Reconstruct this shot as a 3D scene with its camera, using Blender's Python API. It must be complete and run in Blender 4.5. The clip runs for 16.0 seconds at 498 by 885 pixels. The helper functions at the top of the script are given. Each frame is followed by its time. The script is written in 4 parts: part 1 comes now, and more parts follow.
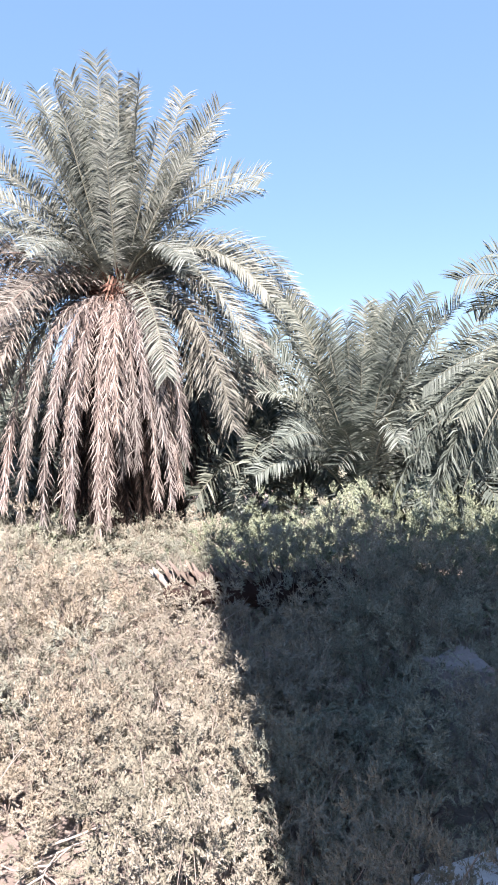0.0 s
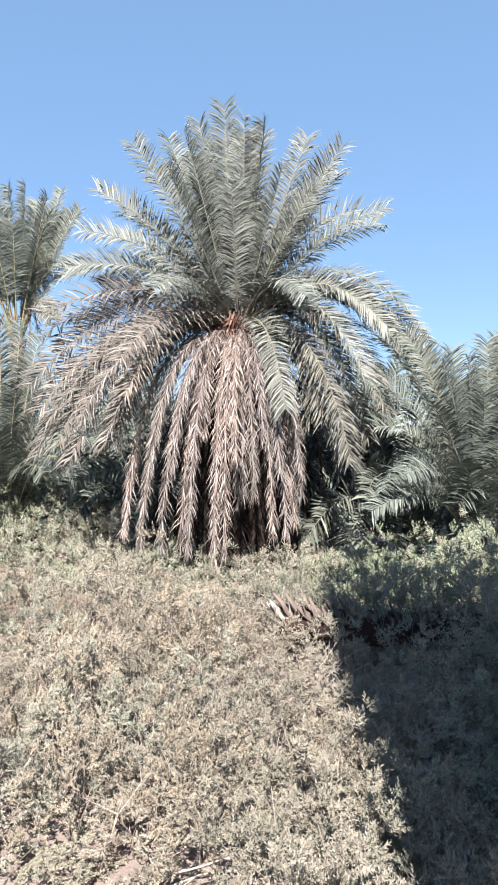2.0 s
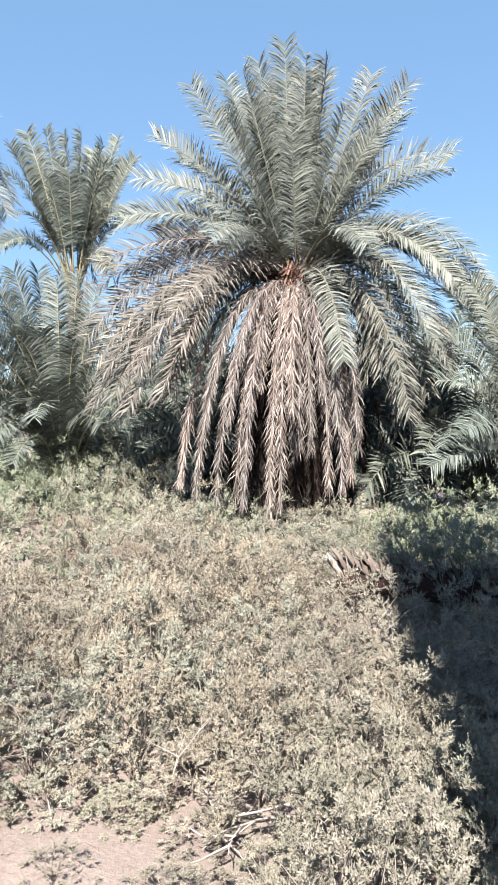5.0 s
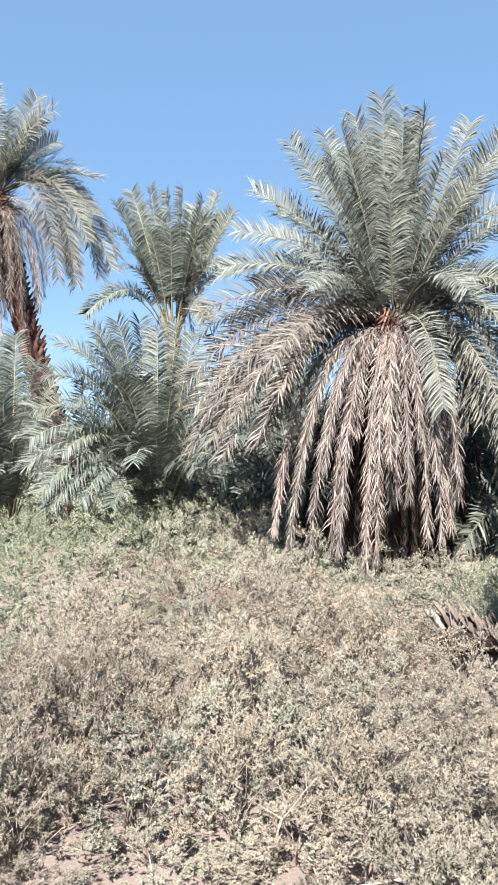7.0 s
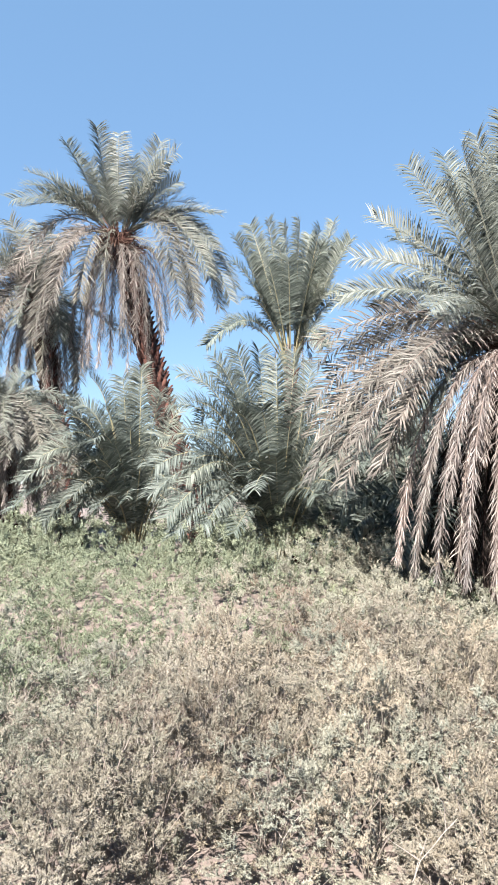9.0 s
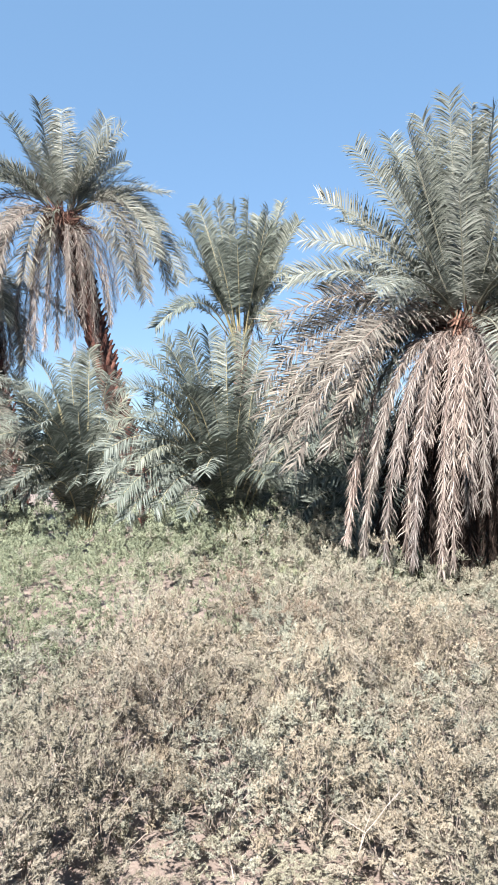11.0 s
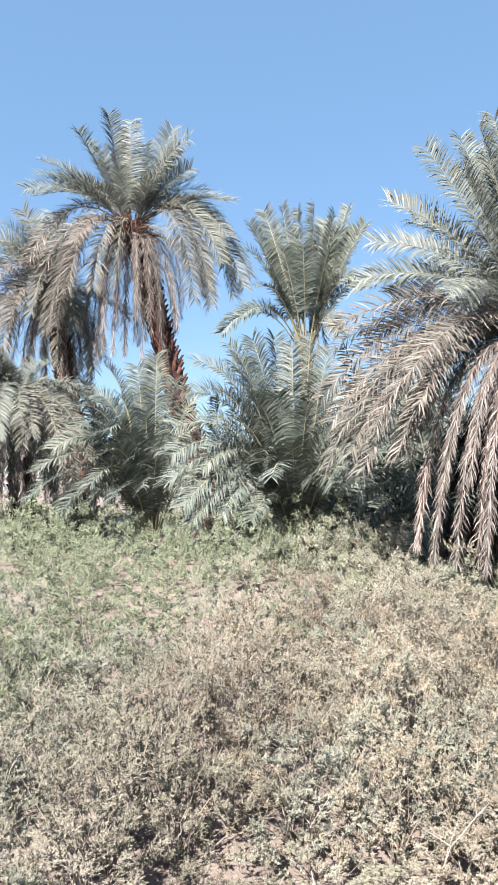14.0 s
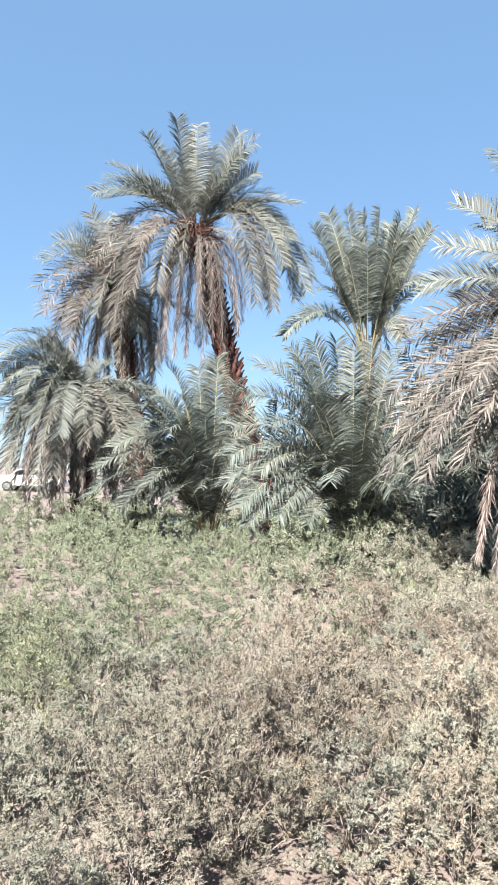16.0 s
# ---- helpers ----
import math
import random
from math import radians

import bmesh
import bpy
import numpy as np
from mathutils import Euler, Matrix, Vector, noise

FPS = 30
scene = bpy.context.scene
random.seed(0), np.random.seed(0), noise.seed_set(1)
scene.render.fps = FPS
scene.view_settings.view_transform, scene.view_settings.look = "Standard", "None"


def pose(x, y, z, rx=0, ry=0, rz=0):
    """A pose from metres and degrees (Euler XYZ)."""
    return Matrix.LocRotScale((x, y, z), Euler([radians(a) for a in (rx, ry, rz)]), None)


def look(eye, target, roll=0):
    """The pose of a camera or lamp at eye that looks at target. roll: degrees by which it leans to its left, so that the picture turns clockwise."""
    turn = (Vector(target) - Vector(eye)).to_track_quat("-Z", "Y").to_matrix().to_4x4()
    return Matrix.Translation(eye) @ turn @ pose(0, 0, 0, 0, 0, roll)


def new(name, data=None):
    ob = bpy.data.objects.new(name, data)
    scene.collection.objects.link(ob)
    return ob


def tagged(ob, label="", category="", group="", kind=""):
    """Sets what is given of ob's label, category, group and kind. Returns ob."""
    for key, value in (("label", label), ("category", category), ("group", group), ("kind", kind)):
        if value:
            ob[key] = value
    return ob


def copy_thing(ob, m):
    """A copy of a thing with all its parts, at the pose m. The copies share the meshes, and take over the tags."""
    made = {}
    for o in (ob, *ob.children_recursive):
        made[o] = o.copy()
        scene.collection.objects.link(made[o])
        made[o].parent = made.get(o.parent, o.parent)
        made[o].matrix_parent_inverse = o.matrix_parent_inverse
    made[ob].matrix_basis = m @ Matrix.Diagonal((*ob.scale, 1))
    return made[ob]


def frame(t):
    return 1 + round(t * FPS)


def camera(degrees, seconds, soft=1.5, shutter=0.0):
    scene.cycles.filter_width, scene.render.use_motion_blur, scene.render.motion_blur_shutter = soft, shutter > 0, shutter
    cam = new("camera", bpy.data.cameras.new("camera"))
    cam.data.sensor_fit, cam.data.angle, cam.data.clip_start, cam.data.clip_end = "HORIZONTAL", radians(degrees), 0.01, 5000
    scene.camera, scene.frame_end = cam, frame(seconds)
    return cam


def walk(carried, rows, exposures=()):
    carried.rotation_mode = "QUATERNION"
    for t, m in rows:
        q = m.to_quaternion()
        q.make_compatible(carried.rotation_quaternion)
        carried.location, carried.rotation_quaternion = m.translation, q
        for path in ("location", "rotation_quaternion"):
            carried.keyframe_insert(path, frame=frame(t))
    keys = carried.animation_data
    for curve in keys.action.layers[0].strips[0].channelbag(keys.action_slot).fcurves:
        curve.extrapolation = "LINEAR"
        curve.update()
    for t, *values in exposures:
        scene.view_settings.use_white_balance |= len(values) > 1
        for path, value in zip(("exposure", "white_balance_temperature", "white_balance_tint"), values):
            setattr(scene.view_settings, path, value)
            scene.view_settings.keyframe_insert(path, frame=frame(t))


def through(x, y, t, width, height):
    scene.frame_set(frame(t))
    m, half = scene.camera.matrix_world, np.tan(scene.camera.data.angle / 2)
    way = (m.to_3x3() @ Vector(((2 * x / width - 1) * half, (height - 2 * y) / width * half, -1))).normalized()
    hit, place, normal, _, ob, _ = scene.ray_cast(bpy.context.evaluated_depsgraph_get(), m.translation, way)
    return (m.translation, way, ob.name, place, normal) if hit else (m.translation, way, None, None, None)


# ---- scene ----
# ---------------------------------------------------------------- camera
cam = camera(38.46, 16.0, soft=1.8)
PATH = [
    (0, look((0.221, -0.037, 1.651), (0.282, 3.961, 1.553), -2.21)),
    (0.5, look((0.189, -0.045, 1.653), (0.066, 3.953, 1.648), -1.41)),
    (1, look((0.178, -0.056, 1.663), (-0.025, 3.938, 1.701), -0.84)),
    (1.5, look((0.145, -0.053, 1.659), (-0.235, 3.929, 1.701), -0.45)),
    (2, look((0.124, -0.056, 1.662), (-0.409, 3.907, 1.761), -0.73)),
    (2.5, look((0.107, -0.061, 1.664), (-0.533, 3.885, 1.807), -0.28)),
    (3, look((0.097, -0.053, 1.658), (-0.632, 3.878, 1.778), -0.31)),
    (5.3, look((0.062, 0.047, 1.629), (-0.800, 3.950, 1.469), 0.24)),
    (5.5, look((0.068, 0.069, 1.632), (-0.879, 3.954, 1.563), 0.54)),
    (6, look((0.050, 0.084, 1.642), (-1.059, 3.927, 1.692), -0.62)),
    (6.5, look((0.012, 0.035, 1.658), (-1.128, 3.869, 1.705), 0.12)),
    (7, look((-0.017, 0.019, 1.650), (-1.316, 3.801, 1.752), 0.56)),
    (7.5, look((-0.018, 0.020, 1.649), (-1.340, 3.794, 1.751), 0.62)),
    (8, look((-0.002, 0.007, 1.659), (-1.367, 3.765, 1.780), 0.78)),
    (8.5, look((-0.040, -0.038, 1.669), (-1.727, 3.588, 1.756), 0.24)),
    (9, look((-0.066, -0.019, 1.651), (-1.954, 3.499, 1.896), 0.54)),
    (9.5, look((-0.041, -0.002, 1.662), (-1.732, 3.618, 1.869), -0.29)),
    (9.7, look((-0.030, 0.021, 1.645), (-1.712, 3.647, 1.791), -0.60)),
    (12, look((-0.074, 0.001, 1.645), (-1.709, 3.648, 1.802), -0.09)),
    (12.5, look((-0.094, -0.010, 1.647), (-1.760, 3.625, 1.753), 0.02)),
    (13, look((-0.105, -0.017, 1.638), (-1.896, 3.558, 1.752), -0.50)),
    (13.5, look((-0.123, -0.016, 1.633), (-2.023, 3.502, 1.771), -0.19)),
    (14, look((-0.122, -0.014, 1.636), (-2.075, 3.472, 1.818), 0.12)),
    (14.5, look((-0.132, -0.029, 1.642), (-2.138, 3.428, 1.813), 0.56)),
    (15, look((-0.130, -0.049, 1.652), (-2.210, 3.364, 1.813), 0.50)),
    (15.5, look((-0.160, -0.049, 1.646), (-2.369, 3.281, 1.826), 0.64)),
    (16, look((-0.175, -0.028, 1.625), (-2.391, 3.296, 1.822), 1.91)),
]
EXPOSURES = [(0, 2.32, 6550, 20), (0.5, 2.2, 6520, 18), (1.0, 2.1, 6500, 17), (2.0, 2.04, 6500, 14), (3.0, 2.04, 6500, 11), (16.0, 2.04, 6500, 11)]
walk(cam, PATH, EXPOSURES)

# ---------------------------------------------------------------- light
SUN_EL, SUN_AZ = 46.0, 174.6          # behind the camera
TO_SUN = Vector((math.sin(radians(SUN_AZ)) * math.cos(radians(SUN_EL)),
                 math.cos(radians(SUN_AZ)) * math.cos(radians(SUN_EL)),
                 math.sin(radians(SUN_EL))))
world = bpy.data.worlds.new("sky")
scene.world = world
world.use_nodes = True
wn = world.node_tree.nodes
sky = wn.new("ShaderNodeTexSky")
sky.sky_type = "NISHITA"
sky.sun_disc = False
sky.sun_elevation, sky.sun_rotation = radians(SUN_EL), radians(SUN_AZ)
sky.air_density, sky.dust_density, sky.ozone_density = 1.0, 0.0, 3.0
wn["Background"].inputs["Strength"].default_value = 0.051
haze = wn.new("ShaderNodeMix")
haze.data_type = "RGBA"
haze.inputs["Factor"].default_value = 0.55
haze.inputs["B"].default_value = (1.46, 2.80, 4.6, 1)     # thin even haze over the whole sky
world.node_tree.links.new(sky.outputs["Color"], haze.inputs["A"])
world.node_tree.links.new(haze.outputs["Result"], wn["Background"].inputs["Color"])
sun = new("sun", bpy.data.lights.new("sun", "SUN"))
sun.data.energy, sun.data.angle, sun.data.color = 5.0, radians(0.53), (1.0, 0.95, 0.88)
sun.matrix_world = look(TO_SUN * 60, (0, 0, 0))


# ---------------------------------------------------------------- materials
def mat_base(name, rough=0.8):
    m = bpy.data.materials.new(name)
    m.use_nodes = True
    b = m.node_tree.nodes["Principled BSDF"]
    b.inputs["Roughness"].default_value = rough
    return m, m.node_tree.nodes, m.node_tree.links, b


def ramp(nodes, links, fac, stops):
    r = nodes.new("ShaderNodeValToRGB")
    while len(r.color_ramp.elements) < len(stops):
        r.color_ramp.elements.new(0.5)
    for el, (p, c) in zip(r.color_ramp.elements, stops):
        el.position, el.color = p, (*c, 1)
    links.new(fac, r.inputs["Fac"])
    return r.outputs["Color"]


def noise_tex(nodes, links, scale, detail=4.0, coords="Object", rough=0.6):
    tc = nodes.new("ShaderNodeTexCoord")
    n = nodes.new("ShaderNodeTexNoise")
    n.inputs["Scale"].default_value, n.inputs["Detail"].default_value = scale, detail
    n.inputs["Roughness"].default_value = rough
    if coords == "World":
        g = nodes.new("ShaderNodeNewGeometry")
        links.new(g.outputs["Position"], n.inputs["Vector"])
    else:
        links.new(tc.outputs[coords], n.inputs["Vector"])
    return n.outputs["Fac"]


def mix(nodes, links, fac, a, b, kind="MIX"):
    n = nodes.new("ShaderNodeMix")
    n.data_type, n.blend_type = "RGBA", kind
    for sock, v in ((n.inputs["Factor"], fac), (n.inputs["A"], a), (n.inputs["B"], b)):
        if isinstance(v, (int, float)):
            sock.default_value = v
        elif isinstance(v, tuple):
            sock.default_value = (*v, 1)
        else:
            links.new(v, sock)
    return n.outputs["Result"]


def bump(nodes, links, b, height, strength=0.4, dist=0.02):
    n = nodes.new("ShaderNodeBump")
    n.inputs["Strength"].default_value, n.inputs["Distance"].default_value = strength, dist
    links.new(height, n.inputs["Height"])
    links.new(n.outputs["Normal"], b.inputs["Normal"])


def leaf_material(name, dark, mid, light, rough=0.45, through=0.25, patch=0.7):
    """Blades: tint per blade, per object and in broad patches; thin enough to let some light through."""
    m, nodes, links, b = mat_base(name, rough)
    g = nodes.new("ShaderNodeNewGeometry")
    col = ramp(nodes, links, g.outputs["Random Per Island"], [(0.0, dark), (0.5, mid), (1.0, light)])
    oi = nodes.new("ShaderNodeObjectInfo")
    per = ramp(nodes, links, oi.outputs["Random"], [(0.0, (0.78, 0.80, 0.76)), (0.5, (1, 1, 1)), (1.0, (1.12, 1.06, 0.98))])
    col = mix(nodes, links, 1.0, col, per, "MULTIPLY")
    n = noise_tex(nodes, links, patch, 3.0, "World")
    broad = ramp(nodes, links, n, [(0.3, (0.82, 0.84, 0.80)), (0.7, (1.1, 1.07, 1.02))])
    col = mix(nodes, links, 1.0, col, broad, "MULTIPLY")
    links.new(col, b.inputs["Base Color"])
    b.inputs["Specular IOR Level"].default_value = 0.25
    tr = nodes.new("ShaderNodeBsdfTranslucent")
    links.new(col, tr.inputs["Color"])
    mx = nodes.new("ShaderNodeMixShader")
    mx.inputs["Fac"].default_value = through
    links.new(b.outputs["BSDF"], mx.inputs[1])
    links.new(tr.outputs["BSDF"], mx.inputs[2])
    links.new(mx.outputs["Shader"], nodes["Material Output"].inputs["Surface"])
    return m


def rough_material(name, stops, scale, fine, rough=0.85, relief=0.5, depth=0.02):
    """Mottled mineral or woody surface with two scales of noise."""
    m, nodes, links, b = mat_base(name, rough)
    big = noise_tex(nodes, links, scale, 5.0, "World")
    small = noise_tex(nodes, links, fine, 6.0, "World", 0.7)
    col = ramp(nodes, links, big, stops)
    shade = ramp(nodes, links, small, [(0.25, (0.72, 0.70, 0.68)), (0.75, (1.15, 1.15, 1.15))])
    links.new(mix(nodes, links, 1.0, col, shade, "MULTIPLY"), b.inputs["Base Color"])
    bump(nodes, links, b, small, relief, depth)
    return m


M_FROND = leaf_material("palm_leaflet_green", (0.062, 0.072, 0.066), (0.125, 0.138, 0.130), (0.200, 0.215, 0.205), 0.62, 0.03)
M_FROND_YOUNG = leaf_material("palm_leaflet_deep_green", (0.055, 0.068, 0.062), (0.112, 0.130, 0.121), (0.178, 0.200, 0.189), 0.62, 0.03)
# darkened copy of the leaflet green above, with grove shade in the colour
M_FROND_SHADED = leaf_material("palm_leaflet_shaded_green", (0.042, 0.052, 0.047), (0.085, 0.101, 0.092), (0.145, 0.165, 0.152), 0.62, 0.02)
M_FROND_DRY = leaf_material("palm_leaflet_dry", (0.055, 0.040, 0.038), (0.170, 0.145, 0.142), (0.302, 0.274, 0.271), 0.75, 0.02)
M_FROND_YELLOW = leaf_material("palm_leaflet_yellowing", (0.070, 0.066, 0.058), (0.138, 0.132, 0.120), (0.210, 0.204, 0.188), 0.64, 0.03)
M_FROND_FADED = leaf_material("palm_leaflet_fading", (0.062, 0.052, 0.048), (0.135, 0.122, 0.115), (0.225, 0.208, 0.198), 0.68, 0.03)
# near-black leaflets: the shade inside the skirt is put into their colour
M_FROND_HOLLOW = leaf_material("palm_leaflet_hollow_shade", (0.010, 0.007, 0.006), (0.022, 0.015, 0.013), (0.042, 0.030, 0.027), 0.9, 0.0)
M_STALK = rough_material("palm_stalk_green", [(0.3, (0.20, 0.19, 0.11)), (0.7, (0.32, 0.28, 0.17))], 3.0, 60.0, 0.5, 0.2)
M_STALK_DRY = rough_material("palm_stalk_dry", [(0.3, (0.104, 0.076, 0.064)), (0.7, (0.176, 0.136, 0.116))], 4.0, 60.0, 0.7, 0.3)
M_TRUNK = rough_material("palm_trunk_fibre", [(0.3, (0.018, 0.009, 0.007)), (0.7, (0.051, 0.022, 0.017))], 3.0, 40.0, 0.95, 0.9, 0.03)
M_BOOT = leaf_material("palm_leaf_base", (0.036, 0.014, 0.012), (0.078, 0.031, 0.026), (0.135, 0.062, 0.052), 0.9, 0.0)
M_BOOT_PALE = leaf_material("weathered_leaf_base", (0.07, 0.052, 0.047), (0.125, 0.098, 0.090), (0.20, 0.165, 0.152), 0.9, 0.0)
M_FIBRE = leaf_material("palm_crown_fibre", (0.040, 0.019, 0.016), (0.092, 0.048, 0.040), (0.175, 0.112, 0.094), 0.9, 0.05)
M_SH_DRY = leaf_material("shrub_leaf_dry", (0.190, 0.171, 0.145), (0.237, 0.216, 0.185), (0.280, 0.258, 0.224), 0.85, 0.10, 1.3)
M_SH_GREY = leaf_material("shrub_leaf_grey_green", (0.188, 0.189, 0.160), (0.233, 0.235, 0.202), (0.276, 0.280, 0.241), 0.85, 0.10, 1.3)
M_SH_GREEN = leaf_material("shrub_leaf_green", (0.160, 0.183, 0.128), (0.206, 0.231, 0.166), (0.252, 0.277, 0.205), 0.85, 0.10, 1.3)
M_SH_BROWN = leaf_material("shrub_leaf_withered", (0.151, 0.117, 0.098), (0.203, 0.166, 0.141), (0.251, 0.211, 0.184), 0.85, 0.10, 1.3)
M_STEM = rough_material("shrub_stem", [(0.3, (0.13, 0.105, 0.09)), (0.7, (0.27, 0.235, 0.205))], 5.0, 80.0, 0.9, 0.3)
M_DEADWOOD = rough_material("bleached_twig", [(0.3, (0.24, 0.21, 0.19)), (0.7, (0.40, 0.365, 0.335))], 6.0, 90.0, 0.9, 0.3)
M_SOIL = rough_material("dry_soil", [(0.25, (0.136, 0.102, 0.088)), (0.5, (0.192, 0.154, 0.136)), (0.75, (0.240, 0.196, 0.176))], 1.4, 45.0, 0.95, 0.7, 0.015)
M_EARTH = rough_material("caked_earth", [(0.3, (0.16, 0.14, 0.14)), (0.7, (0.24, 0.21, 0.21))], 3.0, 60.0, 0.95, 0.5, 0.01)
M_STALK_GREY = rough_material("palm_stalk_grey_green", [(0.3, (0.09, 0.095, 0.072)), (0.7, (0.155, 0.15, 0.115))], 3.0, 60.0, 0.6, 0.2)
M_CONCRETE = rough_material("weathered_concrete", [(0.3, (0.40, 0.38, 0.38)), (0.7, (0.56, 0.54, 0.54))], 3.0, 60.0, 0.9, 0.35, 0.006)
M_PLASTER = rough_material("pale_plaster", [(0.3, (0.62, 0.55, 0.47)), (0.7, (0.70, 0.63, 0.55))], 0.8, 30.0, 0.9, 0.3, 0.006)


# ---------------------------------------------------------------- mesh helpers
def mesh_from(name, verts, faces, material, smooth=False):
    me = bpy.data.meshes.new(name)
    me.from_pydata([tuple(v) for v in verts], [], faces)
    me.materials.append(material)
    if smooth:
        me.shade_smooth()
    return me


def blades_mesh(name, verts, quads, tris, material):
    """Fast build from arrays: verts (n,3), quads (q,4), tris (t,3)."""
    me = bpy.data.meshes.new(name)
    nq, nt = len(quads), len(tris)
    me.vertices.add(len(verts))
    me.vertices.foreach_set("co", np.asarray(verts, dtype=np.float32).ravel())
    me.loops.add(nq * 4 + nt * 3)
    loops = np.concatenate([np.asarray(quads, dtype=np.int32).ravel(), np.asarray(tris, dtype=np.int32).ravel()])
    me.loops.foreach_set("vertex_index", loops.astype(np.int32))
    me.polygons.add(nq + nt)
    starts = np.concatenate([np.arange(nq) * 4, nq * 4 + np.arange(nt) * 3]).astype(np.int32)
    me.polygons.foreach_set("loop_start", starts)
    me.materials.append(material)
    me.update(calc_edges=True)
    return me


def link(name, me, parent=None, label=""):
    ob = new(name, me)
    if parent is not None:
        ob.parent = parent
    return tagged(ob, label) if label else ob


def part(name, bm, material, parent, label=""):
    me = bpy.data.meshes.new(name)
    bm.to_mesh(me)
    bm.free()
    me.materials.append(material)
    return link(name, me, parent, label)


def unit(v):
    return v / np.maximum(np.linalg.norm(v, axis=-1, keepdims=True), 1e-9)


def tube(points, radii, sides=5, squash=1.0):
    """A tapered tube along points: verts, quads."""
    points = np.asarray(points, float)
    tang = unit(np.gradient(points, axis=0))
    ref = np.array([0.31, 0.17, 0.93]) if abs(tang[0, 2]) < 0.9 else np.array([0.9, 0.3, 0.1])
    s = unit(np.cross(tang, ref))
    n = np.cross(s, tang)
    ang = np.linspace(0, 2 * math.pi, sides, endpoint=False)
    radii = np.asarray(radii, float)[:, None, None]
    ring = s[:, None] * np.cos(ang)[None, :, None] + n[:, None] * np.sin(ang)[None, :, None] * squash
    v = (points[:, None] + ring * radii).reshape(-1, 3)
    k = np.arange(len(points) - 1)[:, None] * sides
    a = np.arange(sides)[None]
    b = (a + 1) % sides
    q = np.stack([k + a, k + b, k + sides + b, k + sides + a], -1).reshape(-1, 4)
    return v, q


def gather(pieces):
    """Joins (verts, quads) pairs."""
    vs, qs, off = [], [], 0
    for v, q in pieces:
        vs.append(v)
        qs.append(q + off)
        off += len(v)
    return np.concatenate(vs), np.concatenate(qs)


NO_TRIS = np.zeros((0, 3), int)
NO_QUADS = np.zeros((0, 4), int)


def relief(x, y):
    """Height of the ground."""
    x, y = np.asarray(x, float), np.asarray(y, float)
    r = np.hypot(x, y)
    h = 0.035 * np.sin(1.9 * x + 0.7 * y + 0.4) * np.sin(1.3 * y - 0.8 * x) + 0.02 * np.sin(4.7 * x + 1.0) * np.sin(5.3 * y + 2.0)
    h = h + 0.05 * np.sin(0.35 * x + 1.3) * np.sin(0.4 * y)
    a, b = np.clip((r - 5.0) / 4.5, 0, 1), np.clip((-x - 1.6) / 3.0, 0, 1)
    bank = 0.3 * a * a * (3 - 2 * a) * b * b * (3 - 2 * b)      # the ground climbs towards the western palms
    return h * np.clip(60.0 / (r + 1), 0, 1) + bank


# ---------------------------------------------------------------- ground
def build_ground():
    rings = np.concatenate([np.linspace(0, 14, 113), np.geomspace(14.5, 3500, 60)])
    n = 180
    ang = np.linspace(0, 2 * math.pi, n, endpoint=False)
    rr, aa = np.meshgrid(rings[1:], ang, indexing="ij")
    x, y = rr * np.cos(aa), rr * np.sin(aa)
    v = np.stack([x, y, relief(x, y)], -1).reshape(-1, 3)
    v = np.concatenate([v, [[0, 0, float(relief(0, 0))]]])
    k = np.arange(len(rings) - 2)[:, None] * n
    a = np.arange(n)[None]
    b = (a + 1) % n
    q = np.stack([k + a, k + n + a, k + n + b, k + b], -1).reshape(-1, 4)
    t = np.stack([np.full(n, len(v) - 1), np.arange(n), (np.arange(n) + 1) % n], -1)
    me = blades_mesh("ground", v, q, t, M_SOIL)
    me.shade_smooth()
    tagged(link("ground", me), "pinkish dry bare soil with scattered litter", "ground", kind="structure")


build_ground()


def box(bm, lo, hi, bevel=0.0):
    r = bmesh.ops.create_cube(bm, size=1.0)
    lo, hi = Vector(lo), Vector(hi)
    for v in r["verts"]:
        v.co = Vector(((v.co.x + 0.5) * (hi.x - lo.x) + lo.x, (v.co.y + 0.5) * (hi.y - lo.y) + lo.y, (v.co.z + 0.5) * (hi.z - lo.z) + lo.z))
    if bevel:
        edges = list({e for v in r["verts"] for e in v.link_edges})
        bmesh.ops.bevel(bm, geom=edges, offset=bevel, segments=2, affect="EDGES", profile=0.6)


# house behind the camera, out of view: its shade lies on the shrubs
bm = bmesh.new()
box(bm, (0.0, -5.4, -0.2), (5.2, 0.0, 9.0), 0.02)
me = bpy.data.meshes.new("wall_south")
bm.to_mesh(me)
bm.free()
me.materials.append(M_PLASTER)
house = tagged(link("wall_south", me), "plain pale plastered house wall", "wall", kind="structure")
house.matrix_world = pose(0.62, -1.6, 0, 0, 0, 6.5)


# ---------------------------------------------------------------- palms
def frond_path(start, tip, arch, reach=0.45, n=22):
    """A bowed line from the crown to the tip; hanging fronds first go out, then fall."""
    start, tip = np.array(start, float), np.array(tip, float)
    d = tip - start
    span = np.linalg.norm(d)
    hang = max(0.0, -d[2]) / max(span, 1e-6)
    k = reach + 0.40 * hang
    mid = start + np.array([d[0] * k, d[1] * k, d[2] * 0.5 + arch])
    u = np.linspace(0, 1, n)[:, None]
    return (1 - u) ** 2 * start + 2 * u * (1 - u) * mid + u ** 2 * tip


